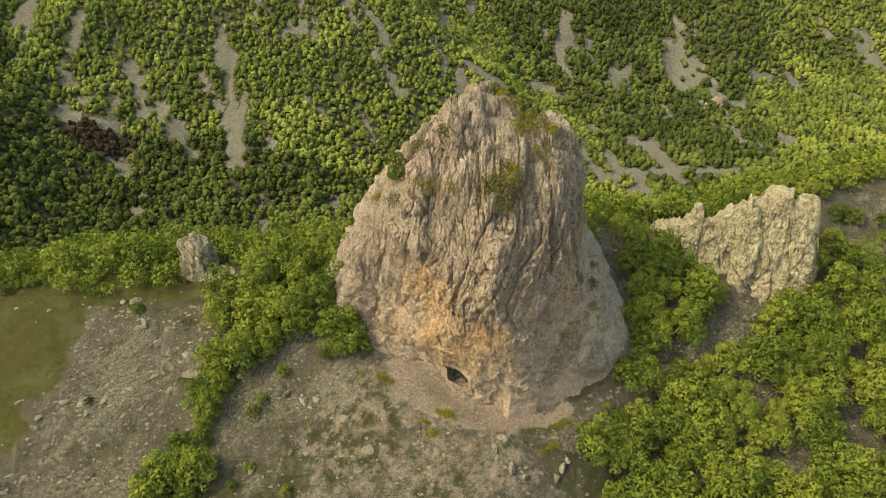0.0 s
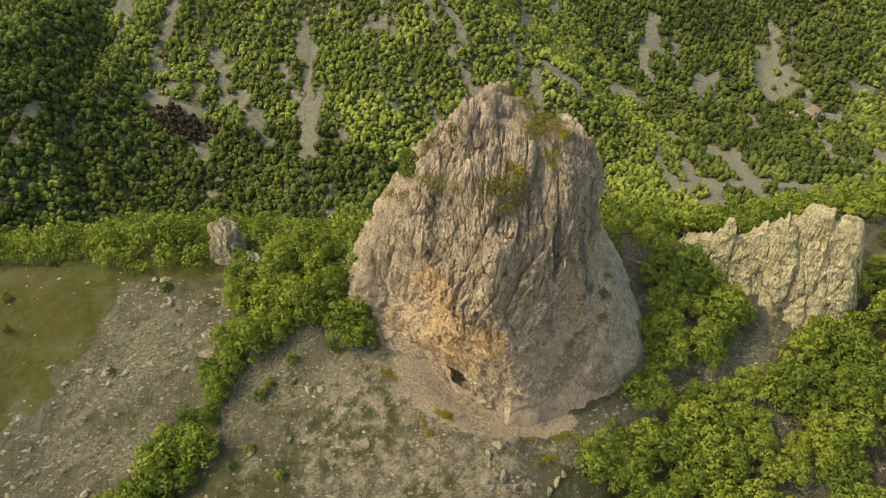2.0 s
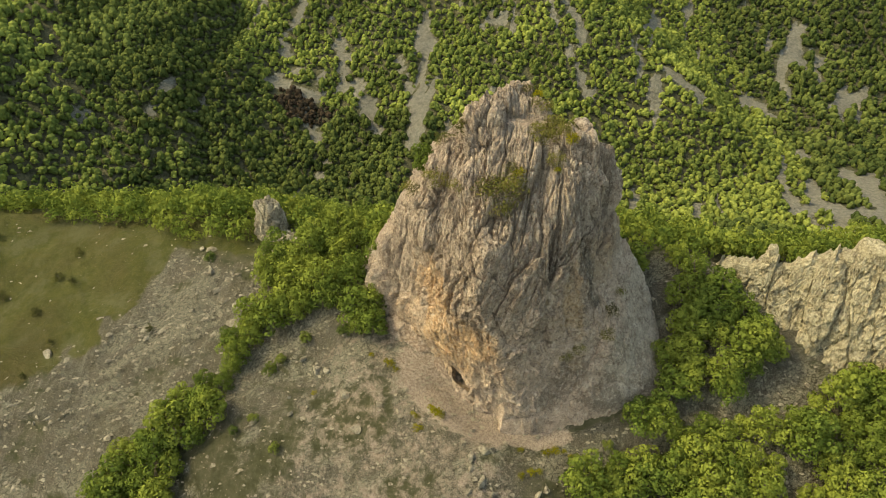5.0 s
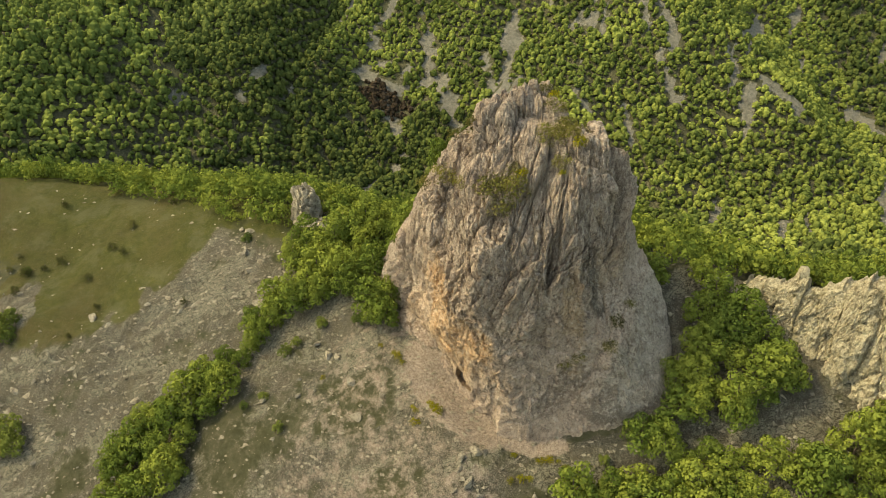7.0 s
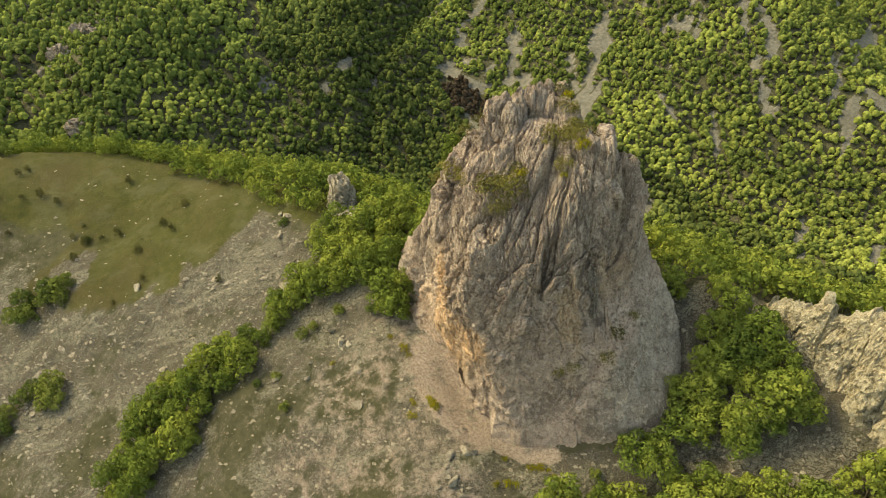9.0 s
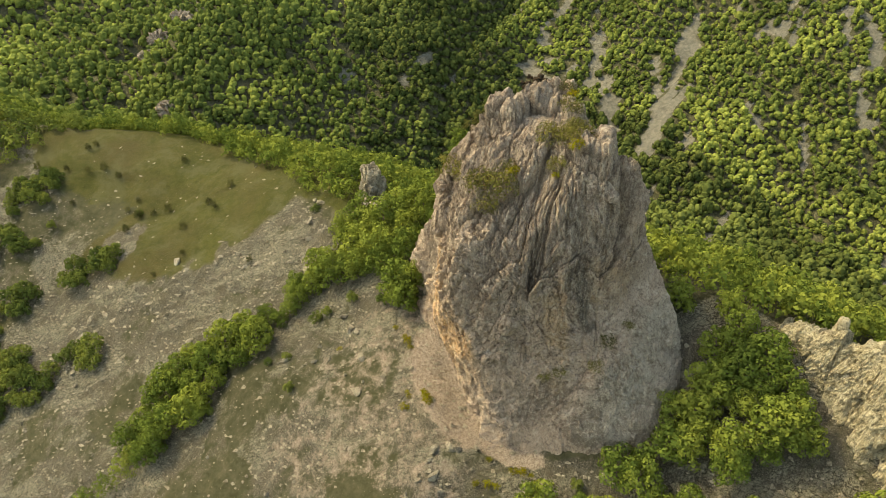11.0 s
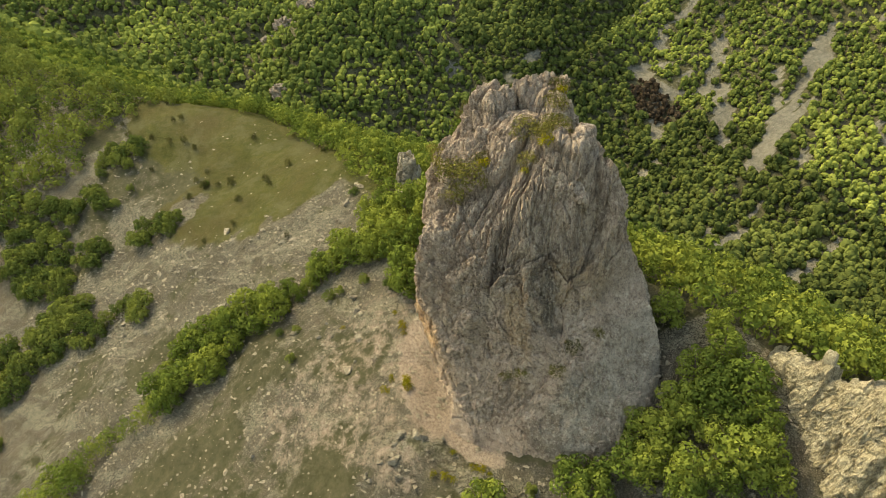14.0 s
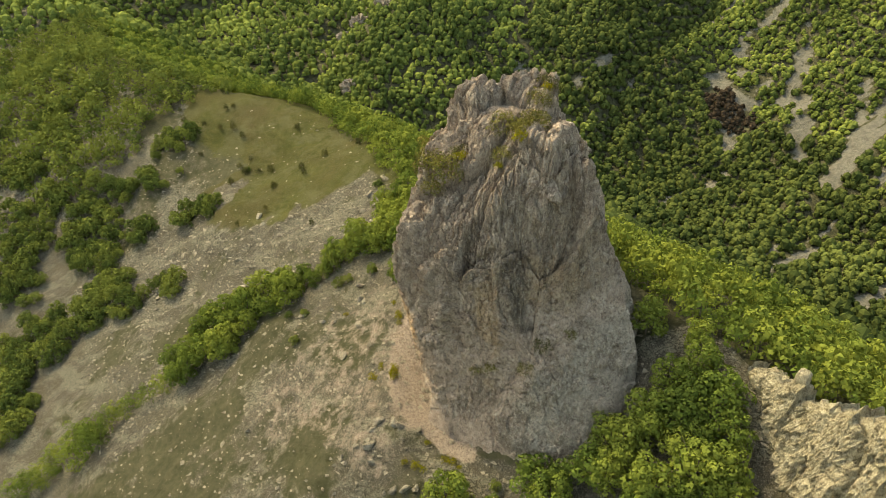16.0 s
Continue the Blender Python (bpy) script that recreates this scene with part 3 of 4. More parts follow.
def faced_rock(name, centre, faces, step, relief=1.0, cave=False, span=(-205, 55)):
    """A rock bounded by flat faces, with cliff relief over them; fine over the span of bearings that is in sight."""
    n = int(radians(span[1] - span[0]) * 17 / step)
    az = np.concatenate([np.linspace(*span, n), np.linspace(span[1], span[0] + 360, 50)[1:-1]])
    el = np.linspace(-48, 89.6, int(40 / step * 1.45))
    A, L = np.meshgrid(np.radians(az), np.radians(el))
    A, L = A.ravel(), L.ravel()
    dirs = np.c_[np.cos(A) * np.cos(L), np.sin(A) * np.cos(L), np.sin(L)]
    p = np.asarray(centre) + dirs * ray_planes(dirs, [((a, b, c), d) for a, b, c, d in faces], 44)[:, None]
    x, y, z = p.T
    disp = relief * crag_relief(x, y, z)
    if cave:
        under = (dirs[:, 1] < 0) * np.exp(-((x + 1) / 8) ** 2 - ((z - 24) / 4.5) ** 2)
        lip = step01(fbm(x / 4, y / 4, z / 3, 3, 270) + (x * 0.35 + z - 26.5) / -3.0, -0.2, 0.3) * (dirs[:, 1] < 0) * step01(14 - x, 0, 4) * step01(x, -14, -9)
        disp = disp - 0.5 * under - 0.4 * lip
    disp = disp * np.clip((90 - np.degrees(L)) / 14, 0.15, 1)
    p = p + dirs * disp[:, None]
    if cave:
        cx, cz = p[:, 0] - CAVE_X + 0.25 * fbm(p[:, 2], p[:, 2] * 0, octaves=2, seed=280), p[:, 2] - 23.9
        hole = np.maximum(np.abs(cx) / 1.7, np.abs(cz) / 1.6 + 0.35 * (cx / 1.7) ** 2 * (cz > 0))
        hollow = (1 - step01(hole, 0.88, 1.05)) * (dirs[:, 1] < -0.3)
        p[:, 1] += 7.0 * hollow
        p[:, 2] -= 4.5 * hollow
    me = mesh_from(name, p, grid_faces(len(el), len(az), True), CLIFF)
    cliff_zones(me, x, y, z, dirs[:, 1])
    return new(name, me)


def oval(a, b, ca, cb, ra, rb):
    return 1 - np.sqrt(((a - ca) / ra) ** 2 + ((b - cb) / rb) ** 2)


def cliff_zones(me, x, y, z, facing):
    """Where the rock is orange, pale, streaked; and on the east face grey, dark at a seep and at shaded gaps, and tan.
    """
    n3 = fbm(x / 4, y / 4, z / 6, 4, 260)
    east = east_side(x, y, z)
    orange = (facing < -0.2) * (1 - east) * np.maximum(0.55 * step01(oval(x, z, 1, 31, 12, 12) + 0.4 * n3, 0.05, 0.5), step01(oval(x, z, 1.5, 34, 8.5, 9) + 0.6 * n3, 0.0, 0.35))
    pale = np.maximum(step01(34 - z + 5 * n3, 0, 8) * (0.8 - 0.5 * step01(-x, 5, 8)), 0.6 * east * step01(48 - z + 6 * n3, 0, 8))
    dark = np.maximum(step01(z + 12 * step01(-x, 5, 9), 40, 50) * (0.6 + 0.3 * east), 0.8 * (1 - east) * (facing < -0.2) * step01(oval(x, z, 4, 39.5, 4, 3) + 0.5 * n3, 0.1, 0.4))
    zone_attr(me, np.c_[orange, pale, dark])
    grey = east * step01(crack_z(y) - z + 2 * n3, 0, 2.5) * step01(y + 2 * n3, 89.5, 92)
    # Upper oval is a seep; the lower paints in the shade of overhung gaps.
    seep_shade = east * np.maximum(step01(oval(y, z, 93.4, 42.5, 2.2, 6) + 0.7 * n3, 0.1, 0.5), 0.55 * step01(oval(y, z, 91, 28, 3.5, 6) + 1.5 * n3, 0.35, 0.6))
    tan = east * np.maximum(step01(oval(y, z, 90.2, 42, 2.0, 10) + 0.5 * n3, 0.05, 0.5), 0.6 * step01(oval(y, z, 98, 46, 7, 5) + 0.5 * n3, 0.1, 0.5))
    zone_attr(me, np.c_[grey, seep_shade, tan], "face")


def lump(name, parent, centre, half, turn, seed, power=5.0, taper=0.2, lean=(0, 0), label="", material=None, relief=1.0, res=0.2):
    """A block of rock with worn edges: a tapered, turned superellipsoid with cliff relief."""
    n = max(20, int(2.6 * max(half) / res))
    A, L = np.meshgrid(np.linspace(-math.pi, math.pi, 2 * n, endpoint=False), np.radians(np.linspace(-89, 89, n)))
    A, L = A.ravel(), L.ravel()
    d = np.c_[np.cos(A) * np.cos(L), np.sin(A) * np.cos(L), np.sin(L)]
    r = (np.abs(d) ** power).sum(1) ** (-1 / power)
    q = d * r[:, None] * np.asarray(half)
    f = 1 - taper * (q[:, 2] / half[2])
    q[:, 0], q[:, 1] = q[:, 0] * f + lean[0] * q[:, 2], q[:, 1] * f + lean[1] * q[:, 2]
    a = radians(turn)
    p = np.c_[q[:, 0] * math.cos(a) - q[:, 1] * math.sin(a), q[:, 0] * math.sin(a) + q[:, 1] * math.cos(a), q[:, 2]] + np.asarray(centre)
    out = p - np.asarray(centre)
    out /= np.linalg.norm(out, axis=1)[:, None]
    x, y, z = p.T
    gap, hh, slant = cells(x / 2.1 + 0.2 * z, y / 2.1, z / 2.4, seed + 5)
    disp = relief * (0.5 * crag_relief(x, y, z, seed) + 0.3 * fbm(x / 2.4, y / 2.4, z / 2.4, 3, seed) + 0.7 * (hh - 0.5) + 0.9 * slant - 0.5 * np.exp(-gap / 0.05))
    p = p + out * disp[:, None]
    me = mesh_from(name, p, grid_faces(n, 2 * n, True), material or CLIFF)
    if not material:
        cliff_zones(me, x, y, z, out[:, 1])
    ob = new(name, me)
    ob.parent = parent
    return tagged(ob, label)


def slab_rock(name, a, b, tops, base, thick, seed, label, material):
    """A wall of rock from a to b in plan, its top height along the way given by tops."""
    a, b = np.array(a, float), np.array(b, float)
    length = np.linalg.norm(b - a)
    along, side = (b - a) / length, np.array([(b - a)[1], -(b - a)[0]]) / length
    nu, nv = int(length / 0.16), 130
    u, v = np.meshgrid(np.linspace(-0.04, 1.04, nu), np.linspace(0, 1, nv))
    u, v = u.ravel(), v.ravel()
    top = np.interp(u, np.linspace(0, 1, len(tops)), tops)
    q = u * length
    _, block, dip = cells(q / 2.7, q * 0 + 0.5, q * 0 + 0.5, seed + 3)
    top = top + 1.9 * (block - 0.5) + 1.2 * dip + 0.5 * fbm(q / 1.1, q * 0, octaves=3, seed=seed)
    ends = np.clip(np.minimum(u + 0.04, 1.04 - u) / 0.09, 0, 1) ** 0.5
    prof_s = np.interp(v, [0, 0.42, 0.52, 0.6, 1.0], [thick[0], thick[1], 0.4, -thick[2] * 0.6, -thick[2]])
    prof_z = np.interp(v, [0, 0.42, 0.52, 0.6, 1.0], [0.0, 0.93, 1.0, 0.96, 0.0])
    z = base + (top - base) * prof_z * ends
    s = prof_s * (0.55 + 0.45 * ends)
    x, y = a[0] + along[0] * q + side[0] * s, a[1] + along[1] * q + side[1] * s
    out = 0.6 * fbm(x / 5, y / 5, z / 7, 3, seed + 14)
    wq, wz = q + 0.6 * fbm(q / 3, s / 3, z / 3, 3, seed + 40), z + 0.6 * fbm(q / 3, s / 3, z / 3, 3, seed + 44)
    for scale, tall, amp, tilt, deep, k in ((4.0, 30.0, 1.0, 0.4, 0.8, 10), (1.9, 3.0, 0.4, 0.3, 0.3, 20), (0.9, 0.8, 0.22, 0.25, 0.16, 30), (0.42, 0.4, 0.1, 0.16, 0.08, 36)):
        gap, h, slant = cells((wq + 0.15 * wz) / scale, s / scale, (wz - 0.35 * wq) / tall, seed + k)
        out = out + amp * (h - 0.5) + tilt * slant - deep * np.exp(-gap / 0.04)
    out = out + 0.1 * fbm(x, y, z, 3, seed + 16)
    sg = np.where(v < 0.5, 1.0, -1.0) * np.minimum(1, np.abs(v - 0.5) * 8)
    x, y = x + side[0] * out * sg, y + side[1] * out * sg
    me = mesh_from(name, np.c_[x, y, z + 0.4 * out * (prof_z > 0.9)], grid_faces(nv, nu), material)
    return tagged(new(name, me), label, "rock")


tower = tagged(faced_rock("rock_tower", (7, 101, 33), TOWER_FACES, 0.14, cave=True), "tall fissured grey-brown rock tower with an orange-stained foot", "rock")
wing = tagged(faced_rock("west_wing", (-6, 104, 30), WING_FACES, 0.22, 0.9, span=(-215, -55)), "smoother grey rock flank set back from the cave")
wing.parent = tower
apron = tagged(faced_rock("apron", (18, 99, 28), APRON_FACES, 0.22, 0.8, span=(-100, 80)), "grey broken rock apron at the foot")
apron.parent = tower
lump("pinnacle", tower, (3.2, 97.4, 60.4), (3.2, 3.1, 6.6), 20, 401, power=5.0, taper=0.16, label="blunt weathered rock pinnacle")
lump("pinnacle", tower, (1.4, 100.6, 58.0), (3.4, 3.4, 7.0), 0, 415, power=3.2, taper=0.4, label="blunt weathered rock pinnacle")
lump("pinnacle", tower, (4.9, 102.6, 60.9), (2.5, 2.6, 6.6), 15, 402, power=3.6, taper=0.25, label="flat-topped summit block with pale lichen")
lump("pinnacle", tower, (5.6, 106.2, 60.9), (2.6, 2.5, 6.6), -10, 416, power=3.6, taper=0.28, label="flat-topped summit block with pale lichen")
lump("crest", tower, (7.6, 104.0, 57.0), (7.4, 5.6, 9.4), 5, 417, power=2.4, taper=0.5, res=0.26, label="broken pale rock crest below the summit")
lump("crest", tower, (2.0, 104.6, 58.0), (3.6, 2.9, 7.6), 0, 421, power=2.8, taper=0.4, label="broken pale rock crest below the summit")
lump("crest", tower, (9.4, 104.2, 57.6), (4.6, 4.0, 8.0), 0, 422, power=2.6, taper=0.45, label="broken pale rock crest below the summit")
lump("crest", tower, (-1.5, 98.6, 53.0), (6.0, 5.0, 8.0), 30, 418, power=2.6, taper=0.5, res=0.26, label="leaning rock crest of the shoulder")
lump("shoulder", tower, (15.6, 99.8, 57.0), (3.3, 4.2, 7.2), 25, 403, power=4.5, taper=0.18, label="rounded rock shoulder")
lump("shoulder", tower, (13.4, 105.0, 54.5), (4.0, 4.0, 7.0), 10, 419, power=4.0, taper=0.3, label="rounded rock shoulder")
lump("shoulder", tower, (-3.0, 95.5, 52.0), (3.2, 3.2, 6.0), 35, 404, power=4.0, taper=0.4, label="leaning rock shoulder")
lump("ledge", tower, (-9.0, 97.2, 25.6), (6.0, 2.9, 2.3), -22, 406, power=3, relief=0.5, material=PINK_ROCK, label="worn pinkish rock ledge")
lump("ledge", tower, (-3.8, 94.9, 22.5), (4.8, 2.4, 2.0), -26, 410, power=3, relief=0.5, material=PINK_ROCK, label="worn pinkish rock ledge")
lump("ledge", tower, (5.5, 91.0, 19.2), (5.5, 2.3, 2.2), -16, 407, power=3, relief=0.5, material=PINK_ROCK, label="worn pinkish rock ledge")
lump("ledge", tower, (14.0, 89.6, 19.0), (6.4, 2.6, 3.4), 0, 408, power=2.6, relief=0.8, label="pale worn rock foot")
outcrop = slab_rock("rock_outcrop", (37.5, 117.8), (67.5, 109.0), [37.5, 38.5, 39.5, 41.5, 42.5, 44.5, 46.8, 47.6, 47.2, 43], 24, (5.0, 1.6, 3.5), 300,
          "pale weathered limestone wall with a jagged crest above the trees", PALE)
lump("pillar", outcrop, (46.8, 115.0, 41.2), (0.75, 0.7, 1.9), 10, 411, power=5, taper=0.1, material=PALE, relief=0.5, res=0.12, label="small balanced stone pillar")
lump("block", outcrop, (59.5, 112.4, 43.5), (2.4, 1.8, 4.4), -20, 413, power=5, material=PALE, relief=0.6, label="upright cracked block")
lump("block", outcrop, (64.0, 110.2, 42.0), (2.2, 2.0, 4.8), -25, 414, power=5, material=PALE, relief=0.6, label="upright cracked block")
lump("rock_spire", None, (-46.4, 114.4, 30.2), (3.2, 1.9, 6.4), -25, 412, power=4.5, taper=0.24, lean=(-0.16, 0.06), material=STONE, relief=0.9, res=0.16)
lump("foot_block", bpy.data.objects["rock_spire"], (-42.0, 112.6, 27.6), (3.0, 2.2, 2.8), -15, 420, power=2.8, taper=0.3, material=STONE, relief=0.7, label="low broken block")
tagged(bpy.data.objects["rock_spire"], "small pale leaning rock fin on the wooded ridge", "rock")


for x, y, r in ((-458, 282, 13), (-441, 254, 9), (-414, 230, 6), (-350, 209, 7), (234, 577, 9), (217, 571, 6)):
    z = float(ground_z(np.array([x]), np.array([y]))[0])
    ob = lump("crag", None, (x, y, z), (r, r * 0.8, r * 0.75), 40, 430 + int(r), power=2.6, taper=0.3, material=GREY_ROCK, relief=2.2, res=0.6)
    tagged(ob, "grey rock crag among the trees of the far slope", "rock", "far crags")


# ---- trees ----
def leaf_cloud(rng, centres, radii, count, size, flat=0.8, loose=1.0, ruffle=0.3):
    """Small leaf sprays, one triangle pair each, over the outside of the boughs."""
    w = np.asarray(radii) ** 2
    which = rng.choice(len(radii), count, p=w / w.sum())
    d = rng.normal(size=(count, 3))
    d[:, 2] = np.abs(d[:, 2]) * 1.1 - 0.45
    d /= np.linalg.norm(d, axis=1)[:, None]
    rad = np.asarray(radii)[which] * (1 + loose * rng.uniform(-0.4, 0.15, count))
    pos = np.asarray(centres)[which] + d * rad[:, None] * (1, 1, flat)
    nrm = d + rng.normal(scale=ruffle, size=(count, 3)) + (0, 0, 0.1)
    nrm /= np.linalg.norm(nrm, axis=1)[:, None]
    t = np.cross(nrm, rng.normal(size=(count, 3)))
    t /= np.linalg.norm(t, axis=1)[:, None]
    bt = np.cross(nrm, t)
    s = (size * rng.uniform(0.6, 1.35, count))[:, None]
    return pos, t * s, bt * s, nrm * s


def crown_mesh(name, seed, height, width, count, size, material, boughs=14, loose=0.5, ruffle=0.3):
    """A domed crown of leafy boughs; width is its radius."""
    rng = np.random.default_rng(seed)
    cs, rs = [(0, 0, height * 0.45)], [width * 0.55]
    for k in range(boughs):
        a, h = 2.4 * k + rng.uniform(-0.5, 0.5), 0.16 + 0.74 * ((k + rng.uniform(0, 1)) / boughs)
        f = math.sqrt(max(0.02, 1 - max(0, (h - 0.3) / 0.66) ** 2)) * rng.uniform(0.55, 0.85)
        cs.append((math.cos(a) * f * width, math.sin(a) * f * width, h * height))
        rs.append(width * rng.uniform(0.2, 0.42))
    pos, t, bt, nn = leaf_cloud(rng, cs, rs, count, size, 0.85, loose, ruffle)
    v = np.stack([pos - t - bt * 0.6, pos + t - bt * 0.6, pos + bt], 1).reshape(-1, 3)
    if not material:
        return v
    me = mesh_from(name, v, np.arange(count * 3).reshape(-1, 3), material)
    tone_attr(me, np.full(count * 3, 0.5))
    return me


def trunk_mesh(seed, height, radius, limbs=4):
    rng = np.random.default_rng(seed)
    vs, fs = [], []

    def tube(pts, r0, r1, n=6):
        base = len(vs)
        for i, p in enumerate(pts):
            r = r0 + (r1 - r0) * i / (len(pts) - 1)
            for k in range(n):
                a = 6.283 * k / n
                vs.append((p[0] + r * math.cos(a), p[1] + r * math.sin(a), p[2]))
        for i in range(len(pts) - 1):
            for k in range(n):
                fs.append((base + i * n + k, base + i * n + (k + 1) % n, base + (i + 1) * n + (k + 1) % n, base + (i + 1) * n + k))
    bend = rng.uniform(-0.25, 0.25, 2)
    tube([(bend[0] * t * t, bend[1] * t * t, -0.6 + t * (height * 0.75 + 0.6)) for t in (0, 0.35, 0.7, 1)], radius, radius * 0.3)
    for k in range(limbs):
        a, h = 6.283 * k / limbs + rng.uniform(-0.4, 0.4), height * rng.uniform(0.25, 0.5)
        ln = height * rng.uniform(0.28, 0.4)
        tube([(math.cos(a) * ln * t, math.sin(a) * ln * t, h + ln * (0.5 * t + 0.4 * t * t)) for t in (0, 0.5, 1)], radius * 0.5, radius * 0.15, 5)
    return mesh_from("trunk", vs, fs, BARK, True)


def tree_kind(name, label, category, seed, height, width, count, size, material, radius, boughs=16):
    root = new(name)
    root.empty_display_size = 0.3
    tagged(root, label, category)
    part("trunk", trunk_mesh(seed, height, radius), root)
    part("crown", crown_mesh("crown", seed, height, width, count, size, material, boughs), root)
    return root


# ---- trees and shrubs near the rock ----
def scatter(rng, x0, x1, y0, y1, gap, keep):
    """Loose places no nearer than about gap, kept where keep(x, y) exceeds chance."""
    nx, ny = int((x1 - x0) / gap), int((y1 - y0) / gap)
    X, Y = np.meshgrid(np.arange(nx), np.arange(ny))
    X = x0 + (X.ravel() + 0.5 * (Y.ravel() % 2) + rng.uniform(-0.36, 0.36, X.size)) * gap
    Y = y0 + (Y.ravel() + rng.uniform(-0.36, 0.36, Y.size)) * gap
    ok = keep(X, Y) > rng.uniform(0, 1, X.size)
    return X[ok], Y[ok]


def hedge(x, y):
    cx = np.interp(y, [20, 38, 48, 60, 73, 80, 86, 93], [-49.5, -46.5, -46.5, -46, -46, -41.5, -39.5, -38])
    half = np.interp(y, [20, 30, 40, 48, 55, 62, 72, 78, 84, 94], [4, 4, 2.2, 1.6, 4, 6.5, 7.5, 5, 3.2, 2.6])
    return step01(half + 0.3 - np.abs(x - cx), 0, 0.5) * (y < 94.5) * (y > 16)


def near_woods(x, y):
    d = crest_d(x, y)
    right = step01(x + 1.5 * fbm(x / 6, y / 6, octaves=2, seed=120), 23, 25) * (d > -2) * step01(y, 50, 56) * (blob(x, y, 55, 111.5, 15.5, 5.5, -20) < 0)
    for b in ((53, 100, 7, 4, 40), (46, 96, 7, 2, 10), (40.5, 114.5, 6, 3.5, 10), (67, 88, 2.4, 6, 0), (58, 81, 2.4, 4, 10), (29.5, 107, 3, 7, 10)):
        right = right * (blob(x, y, *b) < 0)
    right = right * np.where(x > 68, 0.6, 1.0) * (np.hypot((x - 15) / 17, (y - 99) / 15) > 1)
    left = step01(blob(x, y, -28.5, 104, 13.5, 11, 15), 0, 0.06)
    left = np.maximum(left, step01(blob(x, y, -15.5, 95.5, 5, 3, -30), 0, 0.06)) * (np.hypot((x - 2) / 18, (y - 102) / 12) > 1)
    return np.maximum(np.maximum(right * 0.95, left), hedge(x, y))


def slope_shrubs(x, y):
    """Thickets on the slope below the meadow."""
    s = np.full(np.shape(x), -1.0)
    for b in ((-93, 43, 15, 9, 30), (-80, 56, 6, 3, 30), (-130, 45, 11, 9, 30), (-118, 40, 10, 7, 20), (-100.5, 70.5, 8, 3.5, 35), (-140, 27, 14, 10, 0), (-90, 24, 12, 10, 0),
              (-129, 58, 5, 11, -10), (-134, 72, 9, 6, 35), (-84, 57, 4, 3, 0), (-75, 18, 10, 7, 0), (-123, 20, 10, 7, 0), (-166, 27, 9, 6, 20), (-147, 34, 8, 5, 30), (-129, 53, 7, 3, 40), (-112, 43, 9, 6, 20),
              (-134, 70, 6, 3, 40), (-124, 62, 6, 3, 40), (-102, 68, 5, 3, 30), (-80, 58, 4, 3, 30), (-110, 55, 6, 3, 40), (-124, 46, 7, 4, 30), (-93, 33, 8, 5, 0), (-184, 38, 12, 8, 20)):
        s = np.maximum(s, blob(x, y, *b))
    return step01(s + 0.3 * fbm(x / 8, y / 8, octaves=2, seed=130), 0.0, 0.2) * 0.9 + 0.03 * (crest_d(x, y) > 45) * (x < -90)


def plant(name, label, category, group, kinds, xs, ys, rng, lo, hi, sink=0.1, tilt=4):
    """Copies of the kinds at the places given."""
    for k, (x, y, z) in enumerate(zip(xs, ys, ground_z(xs, ys))):
        t = copy_thing(kinds[k % len(kinds)], pose(x, y, z - sink, rng.uniform(-tilt, tilt), rng.uniform(-tilt, tilt), rng.uniform(0, 360)))
        s = rng.uniform(lo, hi)
        t.scale = (s, s, s * rng.uniform(0.85, 1.12))
        tagged(t, label, category, group)
        t.name = name


def drop_kinds(kinds):
    for src in kinds:
        for o in (*src.children_recursive, src):
            bpy.data.objects.remove(o)


rng = np.random.default_rng(7)
TREES = [tree_kind("tree", "young tree", "tree", 500 + k, 5.2 + 0.7 * (k % 3), 2.5 + 0.2 * (k % 2), 1800, 0.18, LEAF, 0.13, 22) for k in range(6)]
BUSHES = [tree_kind("shrub", "shrub", "shrub", 520 + k, 2.7 + 0.4 * (k % 3), 1.9, 900, 0.16, WOOD_LEAF, 0.07) for k in range(4)]
JUNIPERS = [tree_kind("juniper", "juniper", "shrub", 540 + k, 2.2 + 0.4 * (k % 2), 1.1, 420, 0.11, DARK_LEAF, 0.07) for k in range(3)]
CRACK = [tree_kind("shrub", "shrub", "shrub", 550 + k, 2.4, 2.0, 620, 0.105, OLIVE_LEAF, 0.06) for k in range(2)]
BROOMS = [tree_kind("broom", "broom", "shrub", 560 + k, 1.0, 0.8, 260, 0.08, YELLOW, 0.03) for k in range(3)]
tx, ty = scatter(rng, -60, 82, 14, 119, 3.3, near_woods)
near = np.argsort(np.hypot((tx - 5) / 1.4, ty - 92))
rest, near = near[290:], near[:290]
REST = tx[rest], ty[rest]
tx, ty = tx[near], ty[near]
plant("tree", "young broadleaf tree in yellow-green spring leaf on the slope", "tree", "trees on the slopes", TREES, tx, ty, rng, 0.7, 1.4)
bx, by = scatter(rng, -196, -60, 8, 86, 2.9, slope_shrubs)
plant("shrub", "leafy green thicket shrub on the scree slope", "shrub", "shrubs below the meadow", BUSHES, bx, by, rng, 0.85, 1.55)
bx, by = scatter(rng, 66, 100, 84, 132, 4.4, lambda x, y: 0.55 + 0 * x)
plant("shrub", "low green shrub on the stony hillside", "shrub", "shrubs on the hillside", BUSHES, bx, by, rng, 0.6, 1.2)
